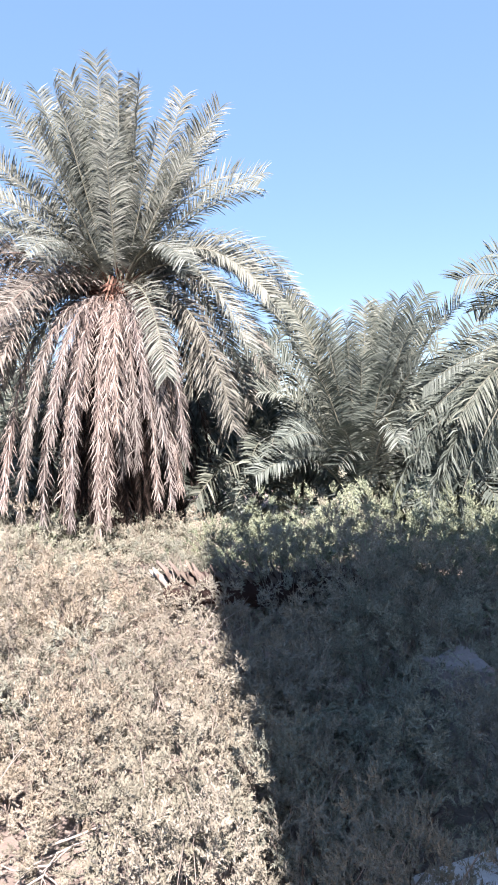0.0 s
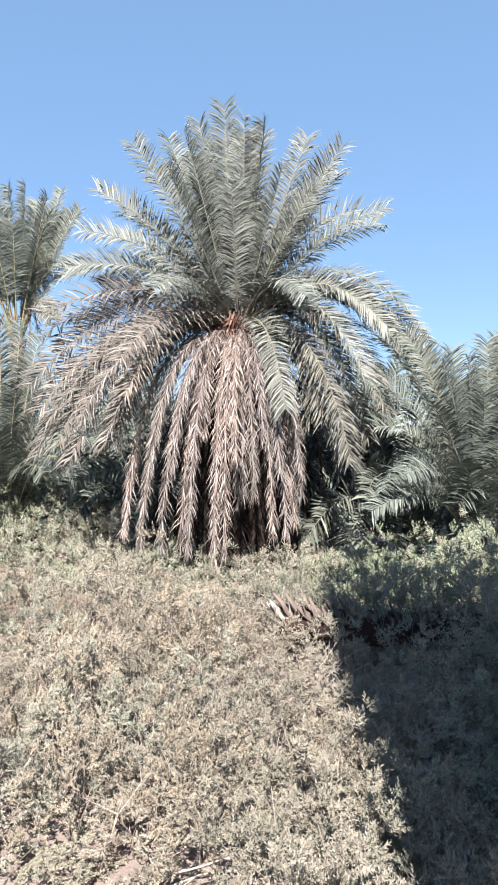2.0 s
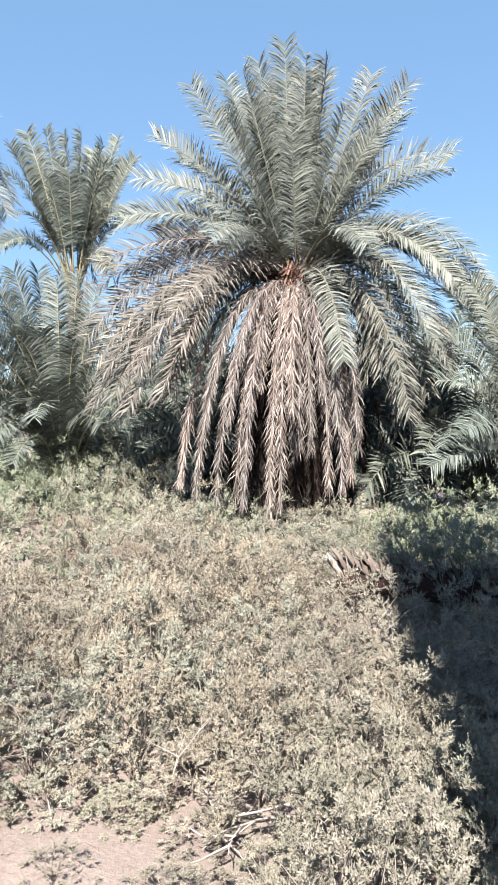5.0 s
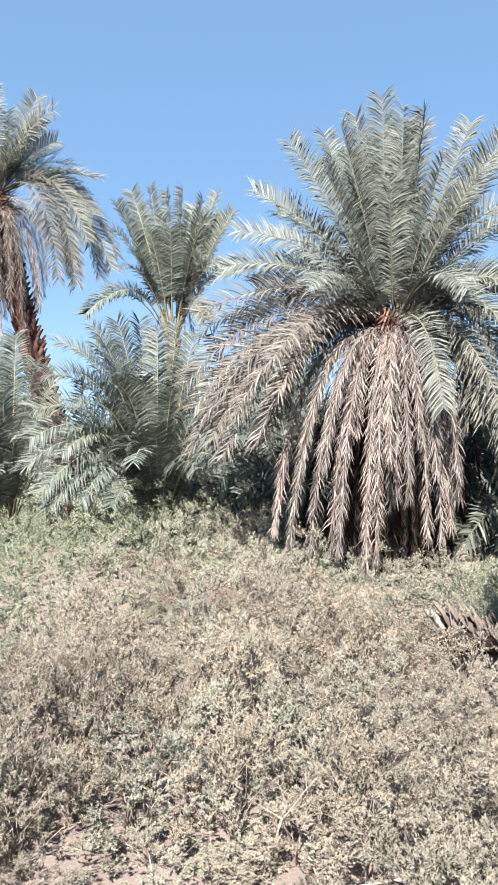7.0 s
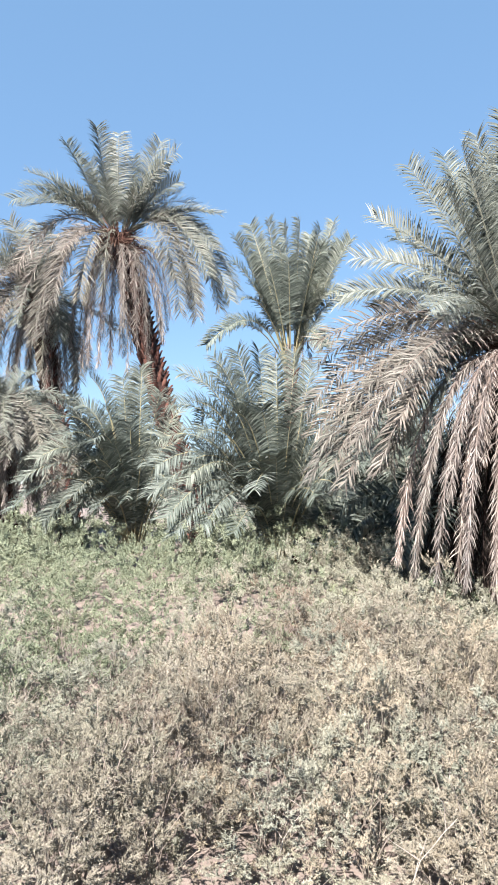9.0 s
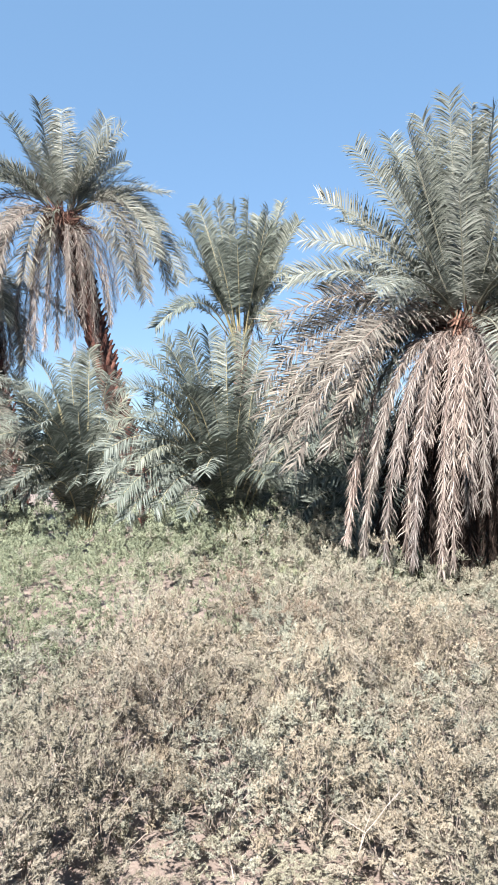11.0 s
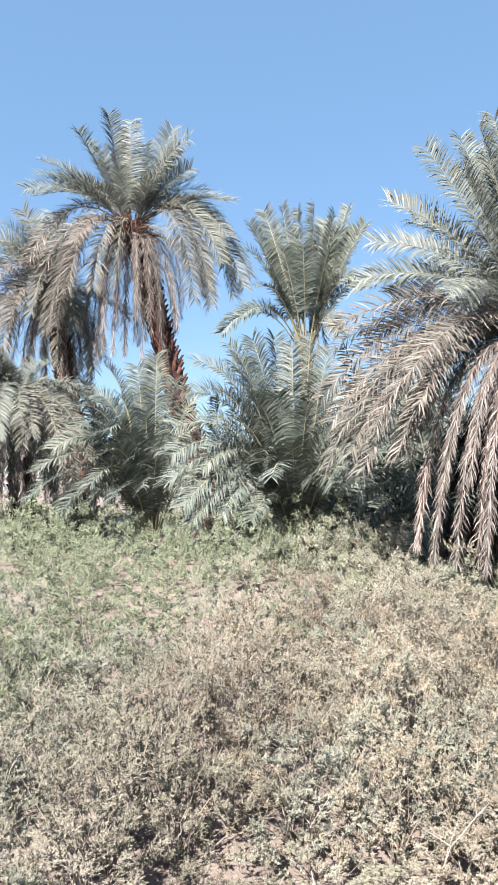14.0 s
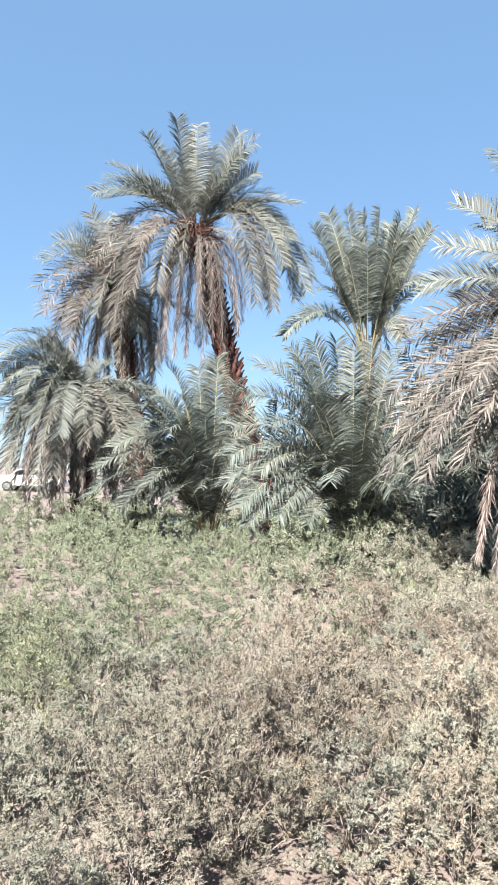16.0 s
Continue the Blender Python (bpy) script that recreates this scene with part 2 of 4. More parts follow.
def frond_meshes(rng, path, leaflet=0.42, width=0.022, bare=0.14, droop=0.15, vee=25.0, twist=0.0, ragged=0.1, mats=(None, None), stalk=0.018, pitch=0.023, splay=1.0, curl=0.45, mess=1.0, shaggy=False):
    """Leaflets in two ranks along the stalk. Returns the leaflet mesh and the stalk mesh."""
    tang = unit(np.gradient(path, axis=0))
    seg = np.linalg.norm(np.diff(path, axis=0), axis=1)
    s = np.concatenate([[0], np.cumsum(seg)])
    total = s[-1]
    side0 = np.cross(tang, [0, 0, 1.0])
    flat = path[-1, :2] - path[0, :2]
    az = np.array([flat[1], -flat[0], 0.0]) if np.hypot(*flat) > 0.05 else np.array([1.0, 0, 0])
    az = az / np.linalg.norm(az)
    w = np.clip(1.2 - np.abs(tang[:, 2:3]), 0.02, 1)
    side0 = unit(unit(side0) * w * (np.sign((side0 * az).sum(-1, keepdims=True)) + (np.abs((side0 * az).sum(-1, keepdims=True)) < 1e-9)) + az * (1 - w) * 0.8)
    side0 = unit(side0 - tang * (side0 * tang).sum(-1, keepdims=True))
    norm0 = np.cross(side0, tang)
    pairs = max(12, int(total / pitch))
    u = np.repeat(np.linspace(bare, 0.995, pairs), 2)
    u = np.clip(u + rng.normal(0, 0.0012, len(u)), bare, 1)
    sgn = np.tile([1.0, -1.0], pairs)
    keep = rng.random(len(u)) > ragged
    u, sgn = u[keep], sgn[keep]
    n = len(u)
    at = u * total

    def along(a):
        return np.stack([np.interp(at, s, a[:, k]) for k in range(3)], -1)
    P, T, S, N = along(path), unit(along(tang)), unit(along(side0)), unit(along(norm0))
    lean = float(np.mean(S[:, 1]))                     # fronds turn their upper face to the southern sun
    tw = np.radians(twist + 58.0 * lean) * (0.5 + 0.5 * u)
    S, N = S * np.cos(tw)[:, None] + N * np.sin(tw)[:, None], N * np.cos(tw)[:, None] - S * np.sin(tw)[:, None]
    a = np.radians(np.interp(u, [0, 0.3, 0.8, 1.0], [70, 62, 57, 50]) * splay + rng.normal(0, 4 * mess, n))
    v = np.radians(vee + rng.normal(0, 6 * mess, n) + rng.choice([-16.0, 0.0, 6.0, 22.0], n) * min(1.0, mess))
    if shaggy:                                         # withered leaflets stand out all round the stalk
        v = rng.uniform(-0.45, 0.45, n) * math.pi
        a = np.abs(a + rng.normal(0, 0.22, n))
    D = T * np.cos(a)[:, None] + (S * (sgn * np.cos(v))[:, None] + N * np.sin(v)[:, None]) * np.sin(a)[:, None]
    D = unit(D + np.array([0, 0, -1.0]) * droop * 0.6)
    L = leaflet * np.interp(u, [0, 0.18, 0.4, 0.8, 1.0], [0.5, 0.9, 1.0, 0.95, 0.72]) * (1 - rng.uniform(-0.12, 0.2, n) * mess)
    D2 = unit(D + np.array([0, 0, -1.0]) * (droop * rng.uniform(0.6, 1.6, n))[:, None])
    W = unit(np.cross(D, N + unit(rng.normal(0, 1, (n, 3))) * curl))
    wd = width * rng.uniform(0.8, 1.2, n)[:, None]
    m = P + D * (L * 0.5)[:, None]
    e = m + D2 * (L * 0.5)[:, None]
    verts = np.stack([P - W * wd * 0.3, P + W * wd * 0.3, m + W * wd * 0.5, m - W * wd * 0.5, e], 1).reshape(-1, 3)
    k = np.arange(n)[:, None] * 5
    quads, tris = k + np.array([[0, 1, 2, 3]]), k + np.array([[3, 2, 4]])
    blades = blades_mesh("frond", verts, quads, tris, mats[0])
    rv, rq = tube(path[::2] if len(path) > 12 else path, np.interp(np.linspace(0, 1, len(path[::2])), [0, 0.15, 1], [stalk * 1.7, stalk, stalk * 0.25]), 5, 0.7)
    stem = blades_mesh("stalk", rv, rq, NO_TRIS, mats[1])
    stem.shade_smooth()
    return blades, stem


def add_frond(palm, rng, start, tip, arch, reach=0.45, **kw):
    blades, stem = frond_meshes(rng, frond_path(start, tip, arch, reach), **kw)
    f = link("frond", blades, palm)
    link("stalk", stem, f)
    return f


def add_trunk(palm, rng, foot, head, r0, r1, boots=True):
    """A trunk from foot to head in the palm's space, clothed in old leaf bases."""
    foot, head = np.array(foot, float), np.array(head, float)
    n = 14
    u = np.linspace(0, 1, n)
    pts = foot + (head - foot) * u[:, None]
    bow = np.array([head[0] - foot[0], head[1] - foot[1], 0]) * -0.03
    pts = pts - bow * np.sin(math.pi * u)[:, None]
    rad = r0 + (r1 - r0) * u + rng.normal(0, 0.012, n)
    v, q = tube(pts, rad, 14)
    trunk = blades_mesh("trunk", v, q, NO_TRIS, M_TRUNK)
    trunk.shade_smooth()
    t = link("trunk", trunk, palm, "fibrous red-brown trunk with old leaf bases")
    if boots:
        length = np.linalg.norm(head - foot)
        count = int(length * 60)
        vs, qs = [], []
        for i in range(count):
            w = i / count
            a = i * 2.39996 + rng.normal(0, 0.1)
            c = np.array([np.interp(w, u, pts[:, k]) for k in range(3)])
            r = np.interp(w, u, rad)
            o = np.array([math.cos(a), math.sin(a), 0])
            sd = np.array([-o[1], o[0], 0])
            hgt, wid, out = rng.uniform(0.08, 0.16), rng.uniform(0.04, 0.065), rng.uniform(0.03, 0.08)
            root, end = c + o * r * 0.85, c + o * (r + out) + np.array([0, 0, hgt])
            base = [root - sd * wid, root + sd * wid, root + sd * wid - np.array([0, 0, -0.08]), root - sd * wid + np.array([0, 0, 0.08])]
            top = [end - sd * wid * 0.5 - o * 0.015, end + sd * wid * 0.5 - o * 0.015, end + sd * wid * 0.45 + o * 0.02, end - sd * wid * 0.45 + o * 0.02]
            base[2], base[3] = root + sd * wid * 0.9 + o * 0.03 - np.array([0, 0, 0.03]), root - sd * wid * 0.9 + o * 0.03 - np.array([0, 0, 0.03])
            k = len(vs) * 8
            vs.append(np.array(base + top))
            qs.append(np.array([[0, 1, 5, 4], [1, 2, 6, 5], [2, 3, 7, 6], [3, 0, 4, 7], [4, 5, 6, 7]]) + k)
        tagged(link("bark", blades_mesh("bark", np.concatenate(vs), np.concatenate(qs), NO_TRIS, M_BOOT), t), kind="stuff")
    return t


def add_fibre(palm, rng, centre, r, h, count=260):
    """Shaggy fibre and cut stubs round the crown's root."""
    a = rng.uniform(0, 2 * math.pi, count)
    z = rng.uniform(-h, h * 0.4, count)
    o = np.stack([np.cos(a), np.sin(a), np.zeros(count)], -1)
    P = np.array(centre) + o * (r * rng.uniform(0.5, 1.0, count))[:, None] + np.stack([0 * z, 0 * z, z], -1)
    D = unit(o * rng.uniform(0.3, 1.0, count)[:, None] + np.stack([rng.normal(0, .3, count), rng.normal(0, .3, count), rng.uniform(-1.0, 0.8, count)], -1))
    W = unit(np.cross(D, o + 0.3)) * rng.uniform(0.006, 0.014, count)[:, None]
    L = rng.uniform(0.12, 0.38, count)[:, None]
    E = P + D * L + np.array([0, 0, -0.06])
    verts = np.stack([P - W, P + W, E + W * 0.5, E - W * 0.5], 1).reshape(-1, 3)
    q = np.arange(count)[:, None] * 4 + np.array([[0, 1, 2, 3]])
    tagged(link("fibre", blades_mesh("fibre", verts, q, NO_TRIS, M_FIBRE), palm, "shaggy red-brown crown fibre"), kind="stuff")


GREEN, YOUNG, DRY, YELLOW = (M_FROND, M_STALK_GREY), (M_FROND_YOUNG, M_STALK), (M_FROND_DRY, M_STALK_DRY), (M_FROND_YELLOW, M_STALK_GREY)
SLIM = (M_FROND_YOUNG, M_STALK)
SHADED = (M_FROND_SHADED, M_STALK_GREY)
ERECT = (M_FROND_YOUNG, M_STALK_GREY)
FADED = (M_FROND_FADED, M_STALK_DRY)
HOLLOW = (M_FROND_HOLLOW, M_TRUNK)


def make_palm(label, seed, heart, foot, live, dead, r0, r1, looks=GREEN, leaflet=0.34, width=0.0138, bare=0.14, pitch=0.0215, skirt=(0, 0, 0, 0), drop=0.0, dome=(0, 0, 0, 0, 0), open_front=False, fibre=True, boots=True, dead_drop=0.22, fill=(0, 0, 0, 0), spread=24.0, trunk=True, dome_arch=0.95, faded=-9.0, reach=0.45, bow=1.0, thick=0.5, roll=0.0, group="palms of the grove"):
    """live and dead hold (dx, dy, dz, arch) of the tips from the heart; fill = (count, low, high, length) of further fronds all round."""
    rng = np.random.default_rng(seed)
    palm = tagged(new("date_palm"), label, "palm tree", group)
    fx, fy = foot
    fz = float(relief(fx, fy)) - 0.03
    palm.location = (fx, fy, fz)
    h = np.array(heart) - np.array([fx, fy, fz])
    if trunk:
        add_trunk(palm, rng, (0, 0, 0), h + np.array([0, 0, 0.05 - drop]), r0, r1, boots)
        if fibre:
            add_fibre(palm, rng, h - np.array([0, 0, 0.02]), r1 + 0.16, 0.40, 1000)
    def behind(tips, share, back, shrink):
        """Further fronds of the same rank, a little behind and shorter."""
        more = []
        for x, y, z, arch in tips:
            if rng.random() < share:
                k = shrink * rng.uniform(0.92, 1.04)
                more.append((x * k + rng.normal(0, 0.12), y * k + back * rng.uniform(0.5, 1.3), z * k + rng.normal(0, 0.12), arch))
        return more
    for dx, dy, dz, arch in list(live) + behind(live, thick, 0.40, 0.93):
        short = 1 - 0.10 / math.sqrt(dx * dx + dy * dy + dz * dz)
        dx, dy, dz = dx * short, dy * short, dz * short
        o = unit(np.array([dx, dy, 0.001])) * (r1 * 0.6)
        low = dz < -1.2
        worn = dz < 0.35 and dx < faded
        add_frond(palm, rng, h + o - np.array([0, 0, drop]), h + np.array([dx, dy, dz]), arch * bow + drop * 0.4, reach=reach, leaflet=leaflet, width=width * 1.1, twist=roll + rng.normal(0, spread), vee=rng.uniform(14, 38), bare=bare, pitch=pitch * 0.9, droop=0.40 if low else 0.26, mess=1.5 if worn or low else 0.6, curl=0.7 if worn or low else 0.22, ragged=0.22 if worn or low else 0.05, mats=FADED if worn else YELLOW if (low and looks is GREEN) else looks)
    for dx, dy, dz, arch in list(dead) + behind(dead, thick * 0.3, 0.30, 0.84):
        o = unit(np.array([dx, dy, 0.001])) * r1
        low = h + o - np.array([0, 0, dead_drop])
        add_frond(palm, rng, low, h + np.array([dx, dy, dz]) * rng.uniform(0.97, 1.02), arch, leaflet=leaflet * 0.66, width=width * 0.66, twist=rng.normal(0, 40), droop=0.6, bare=0.05, ragged=0.12, splay=0.62, pitch=0.0115, curl=0.7, mess=1.5, shaggy=True, mats=DRY)
    count, lo, hi, length = fill
    for i in range(count):
        a = i * 2.39996 + rng.uniform(-0.3, 0.3)
        el = rng.uniform(lo, hi)
        if math.sin(a) < -0.15 and el < 1.15:
            continue
        ln = length * rng.uniform(0.8, 1.05)
        d = np.array([math.cos(a) * math.cos(el), math.sin(a) * math.cos(el), math.sin(el)]) * ln
        o = unit(np.array([d[0], d[1], 0.001])) * (r1 * 0.5)
        add_frond(palm, rng, h + o - np.array([0, 0, drop]), h + d, 0.25 + 0.5 * math.cos(el) + drop * 0.3, leaflet=leaflet, width=width, twist=rng.normal(0, spread), vee=rng.uniform(10, 35), bare=bare, pitch=pitch, droop=0.16, mats=looks)
    count, near, far, low, high = dome
    for i in range(count):                      # fronds that arch over and fall all round
        a = i * 2.39996 + rng.uniform(-0.25, 0.25)
        r, z = rng.uniform(near, far), rng.uniform(low, high)
        if open_front and math.sin(a) < -0.05:
            continue
        r *= math.sqrt(max(0.3, 1 - (z / (1.6 * far)) ** 2))
        o = np.array([math.cos(a), math.sin(a), 0]) * (r1 * 0.8)
        add_frond(palm, rng, h + o - np.array([0, 0, drop]), h + np.array([math.cos(a) * r, math.sin(a) * r, z]), dome_arch - 0.15 * z + drop * 0.3, reach=reach, leaflet=leaflet * 0.85, width=width, twist=rng.normal(0, spread), vee=rng.uniform(5, 30), bare=bare, pitch=pitch, droop=0.25, mats=FADED if math.cos(a) * r < faded and z < 0.2 else YELLOW if (z < -0.7 and looks is GREEN) else looks)
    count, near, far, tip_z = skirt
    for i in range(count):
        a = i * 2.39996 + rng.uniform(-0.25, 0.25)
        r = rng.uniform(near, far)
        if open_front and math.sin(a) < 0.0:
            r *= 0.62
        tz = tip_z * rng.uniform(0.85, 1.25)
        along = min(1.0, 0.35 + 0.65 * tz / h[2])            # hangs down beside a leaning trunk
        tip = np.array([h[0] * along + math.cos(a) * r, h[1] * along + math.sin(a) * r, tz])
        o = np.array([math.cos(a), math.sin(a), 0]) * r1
        # open-fronted skirt: inner fronds coloured dark for the shaded hollow
        add_frond(palm, rng, h + o - np.array([0, 0, rng.uniform(0.1, 0.5)]), tip, rng.uniform(0.9, 1.3), leaflet=leaflet * 0.6, width=width * 0.62, twist=rng.normal(0, 40), vee=rng.uniform(0, 45), droop=0.5, bare=0.05, ragged=0.12, splay=0.66, pitch=0.0165, curl=1.5, mess=2.4, mats=HOLLOW if open_front else DRY)
    return palm


make_palm("broad grey-green date palm with a skirt of dry hanging fronds", 11, (-1.20, 8.97, 3.40), (-1.30, 9.25), [
    (-0.19, 0.17, 3.06, 0.00), (0.15, -0.28, 2.68, 0.00), (0.39, -0.05, 2.69, 0.06), (-0.61, 0.50, 3.01, 0.00), (-0.59, -0.62, 2.39, 0.08), (-0.99, 0.21, 2.68, 0.12),
    (-1.29, -0.49, 2.33, 0.20), (-0.41, 0.44, 2.65, 0.00), (0.95, 0.09, 2.51, 0.14), (1.41, 0.29, 2.44, 0.18), (1.08, -0.61, 1.60, 0.16), (-1.84, -0.25, 1.82, 0.44),
    (-0.76, -0.86, 1.83, 0.08), (0.66, -0.53, 1.87, 0.08), (0.06, -0.90, 1.55, 0.00), (-0.10, 0.69, 2.83, 0.00)] + [
    (-1.97, -0.62, 1.19, 0.54), (-2.06, -0.76, 0.68, 0.59), (-2.29, -0.43, 0.66, 0.74), (-2.31, -0.98, 0.05, 0.73), (-2.46, -0.72, -0.19, 0.87), (-2.50, -0.96, -0.85, 0.99),
    (1.94, -0.23, 1.38, 0.47), (2.20, -0.25, 0.11, 1.12), (2.42, 0.03, -0.31, 1.30), (2.34, 0.34, -0.49, 1.27), (1.96, -0.63, -0.25, 1.07), (0.98, -1.21, 0.08, 0.74),
    (-0.79, -1.49, 0.18, 0.62), (1.92, -0.53, -1.32, 1.21), (1.65, -0.91, -0.93, 1.16)] + [
    (-2.05, -1.41, -1.30, 0.79), (-1.92, -1.47, -1.57, 0.91), (-1.76, -1.51, -1.81, 0.96), (-1.34, -1.56, -1.64, 0.75), (-2.50, -0.74, -1.73, 1.16), (-2.30, -1.09, -1.16, 0.90),
    (-1.57, -1.65, -1.30, 0.75), (1.44, -1.11, -1.84, 1.00), (0.73, -1.43, -1.25, 0.72), (1.14, -0.81, -1.36, 1.04), (-1.03, -1.77, -1.08, 0.66), (1.67, -0.31, -1.55, 1.24),
    (-1.08, -1.79, -0.66, 0.60)], [
    (-1.17, -1.19, -2.54, 1.56), (-0.97, -1.34, -2.71, 1.52), (-0.70, -1.37, -2.70, 1.50), (-0.77, -1.59, -1.86, 1.10), (-0.48, -1.62, -1.77, 1.03), (-0.46, -1.41, -2.63, 1.49),
    (-0.36, -1.49, -2.68, 1.47), (-0.09, -1.43, -2.77, 1.53), (0.03, -1.51, -2.78, 1.57), (0.17, -1.59, -1.71, 0.95), (0.36, -1.46, -2.16, 1.21), 
    (0.53, -1.14, -2.63, 1.50), (0.67, -1.03, -2.64, 1.52), (0.86, -1.12, -2.18, 1.25), (0.48, -1.55, -1.56, 0.89), (0.64, -1.34, -1.93, 1.10),
    (0.75, -0.82, -2.52, 1.43)],
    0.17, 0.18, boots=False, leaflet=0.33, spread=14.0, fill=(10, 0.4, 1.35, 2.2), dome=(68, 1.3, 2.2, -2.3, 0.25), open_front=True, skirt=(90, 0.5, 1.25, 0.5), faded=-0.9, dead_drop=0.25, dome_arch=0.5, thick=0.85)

make_palm("slender young date palm with an upright crown and yellow stalks", 12, (-5.22, 11.09, 4.10), (-5.1, 11.2), [
    (-0.83, -0.64, 1.92, 0.11), (-0.78, -0.16, 2.30, 0.08), (-0.26, -0.46, 2.20, 0.00), (-0.25, 0.22, 2.36, 0.00), (0.14, 0.06, 2.32, 0.00), (0.59, -0.07, 2.05, 0.00),
    (0.63, 0.48, 2.32, 0.12), (1.03, 0.31, 1.89, 0.19), (-0.71, -0.92, 1.39, 0.37), (0.89, 0.04, 0.93, 0.57), (-0.57, -0.96, 0.72, 0.66), (-1.12, -1.16, -0.12, 0.97),
    (0.79, -0.32, -0.15, 0.74), (-0.62, -1.33, 0.09, 0.72), (0.29, -0.75, 1.38, 0.00), (-0.08, -0.81, 1.33, 0.07), (0.62, -0.39, 1.33, 0.07), (-0.80, 0.17, 2.04, 0.12),
    (0.07, 0.68, 2.24, 0.08)], [], 0.10, 0.07, SLIM, leaflet=0.31, bare=0.42, fibre=False, skirt=(5, 0.2, 0.4, 2.9), fill=(4, 0.9, 1.3, 2.0), drop=0.5, thick=0.35)

make_palm("bushy trunkless date palm clump with arching blue-green fronds", 13, (-4.72, 9.60, 1.55), (-4.72, 9.60), [
    (-1.14, -1.10, 1.80, 0.81), (-1.15, -1.35, 1.30, 0.80), (-1.15, -1.60, 0.79, 0.78), (-1.14, -1.71, 0.37, 0.93), (-1.06, -1.90, -0.02, 1.06), (-0.61, -1.95, -0.55, 1.03),
    (-0.30, -1.75, -0.46, 0.88), (-0.88, -0.58, 2.13, 0.50), (-0.70, -0.13, 2.27, 0.28), (-0.30, -0.15, 2.27, 0.10), (0.18, -0.47, 2.04, 0.00), (0.10, 0.38, 2.28, 0.00),
    (0.53, 0.12, 2.03, 0.17), (0.83, -0.08, 1.40, 0.39), (0.97, -0.13, 0.99, 0.48), (0.97, -0.24, 0.44, 0.57), (0.91, -0.59, -0.03, 0.46), (1.15, 0.04, -0.09, 0.33),
    (-0.19, -1.11, 1.19, 0.62), (0.14, -1.39, 0.41, 0.59), (-0.62, -1.72, 0.18, 0.90)] + [
    (-0.60, -1.47, 0.87, 0.77), (0.48, -0.55, 1.21, 0.09), (0.10, -0.84, 1.28, 0.31), (-0.77, -1.94, -0.34, 1.04), (0.11, -1.63, -0.54, 0.58), (0.48, -1.10, 0.56, 0.15),
    (0.75, -0.98, 0.05, 0.30), (-0.67, -0.92, 1.56, 0.64), (-0.89, -1.18, 1.38, 0.64)], [],
    0.22, 0.18, YOUNG, 0.38, bare=0.20, dome=(9, 1.2, 1.8, -0.5, 0.6), trunk=False, drop=1.0, spread=12, reach=0.36, bow=1.2)

make_palm("young date palm clump with deep green upright fronds", 14, (-7.25, 9.40, 1.45), (-7.25, 9.40), [
    (-0.42, -0.72, 2.01, 0.73), (0.14, -0.02, 2.26, 0.19), (-0.31, 0.02, 2.10, 0.27), (-0.67, -1.22, 1.29, 0.90), (-0.39, -1.37, 0.98, 0.87), (-0.77, -1.88, 0.26, 0.95),
    (-0.70, -2.09, -0.17, 1.02), (-0.22, -1.89, -0.36, 0.83), (-0.73, -0.59, 1.58, 0.67), (-0.23, -0.56, 1.55, 0.44), (0.23, 0.42, 1.87, 0.19), (0.48, 0.70, 1.55, 0.46),
    (0.69, 0.24, 0.94, 0.55), (0.80, -0.04, 0.28, 0.64), (1.00, -0.27, -0.14, 0.52), (-0.74, -1.56, 0.61, 0.97), (0.15, -1.42, 0.52, 0.67), (0.42, -1.46, -0.14, 0.49),
    (0.30, -0.53, 1.26, 0.00), (0.28, -0.92, 0.88, 0.28), (0.01, -1.55, 0.02, 0.84)], [], 0.18, 0.15, YOUNG, 0.36, bare=0.24, dome=(8, 1.0, 1.6, -0.4, 0.6), trunk=False, drop=0.9, spread=12, reach=0.34, bow=1.2)

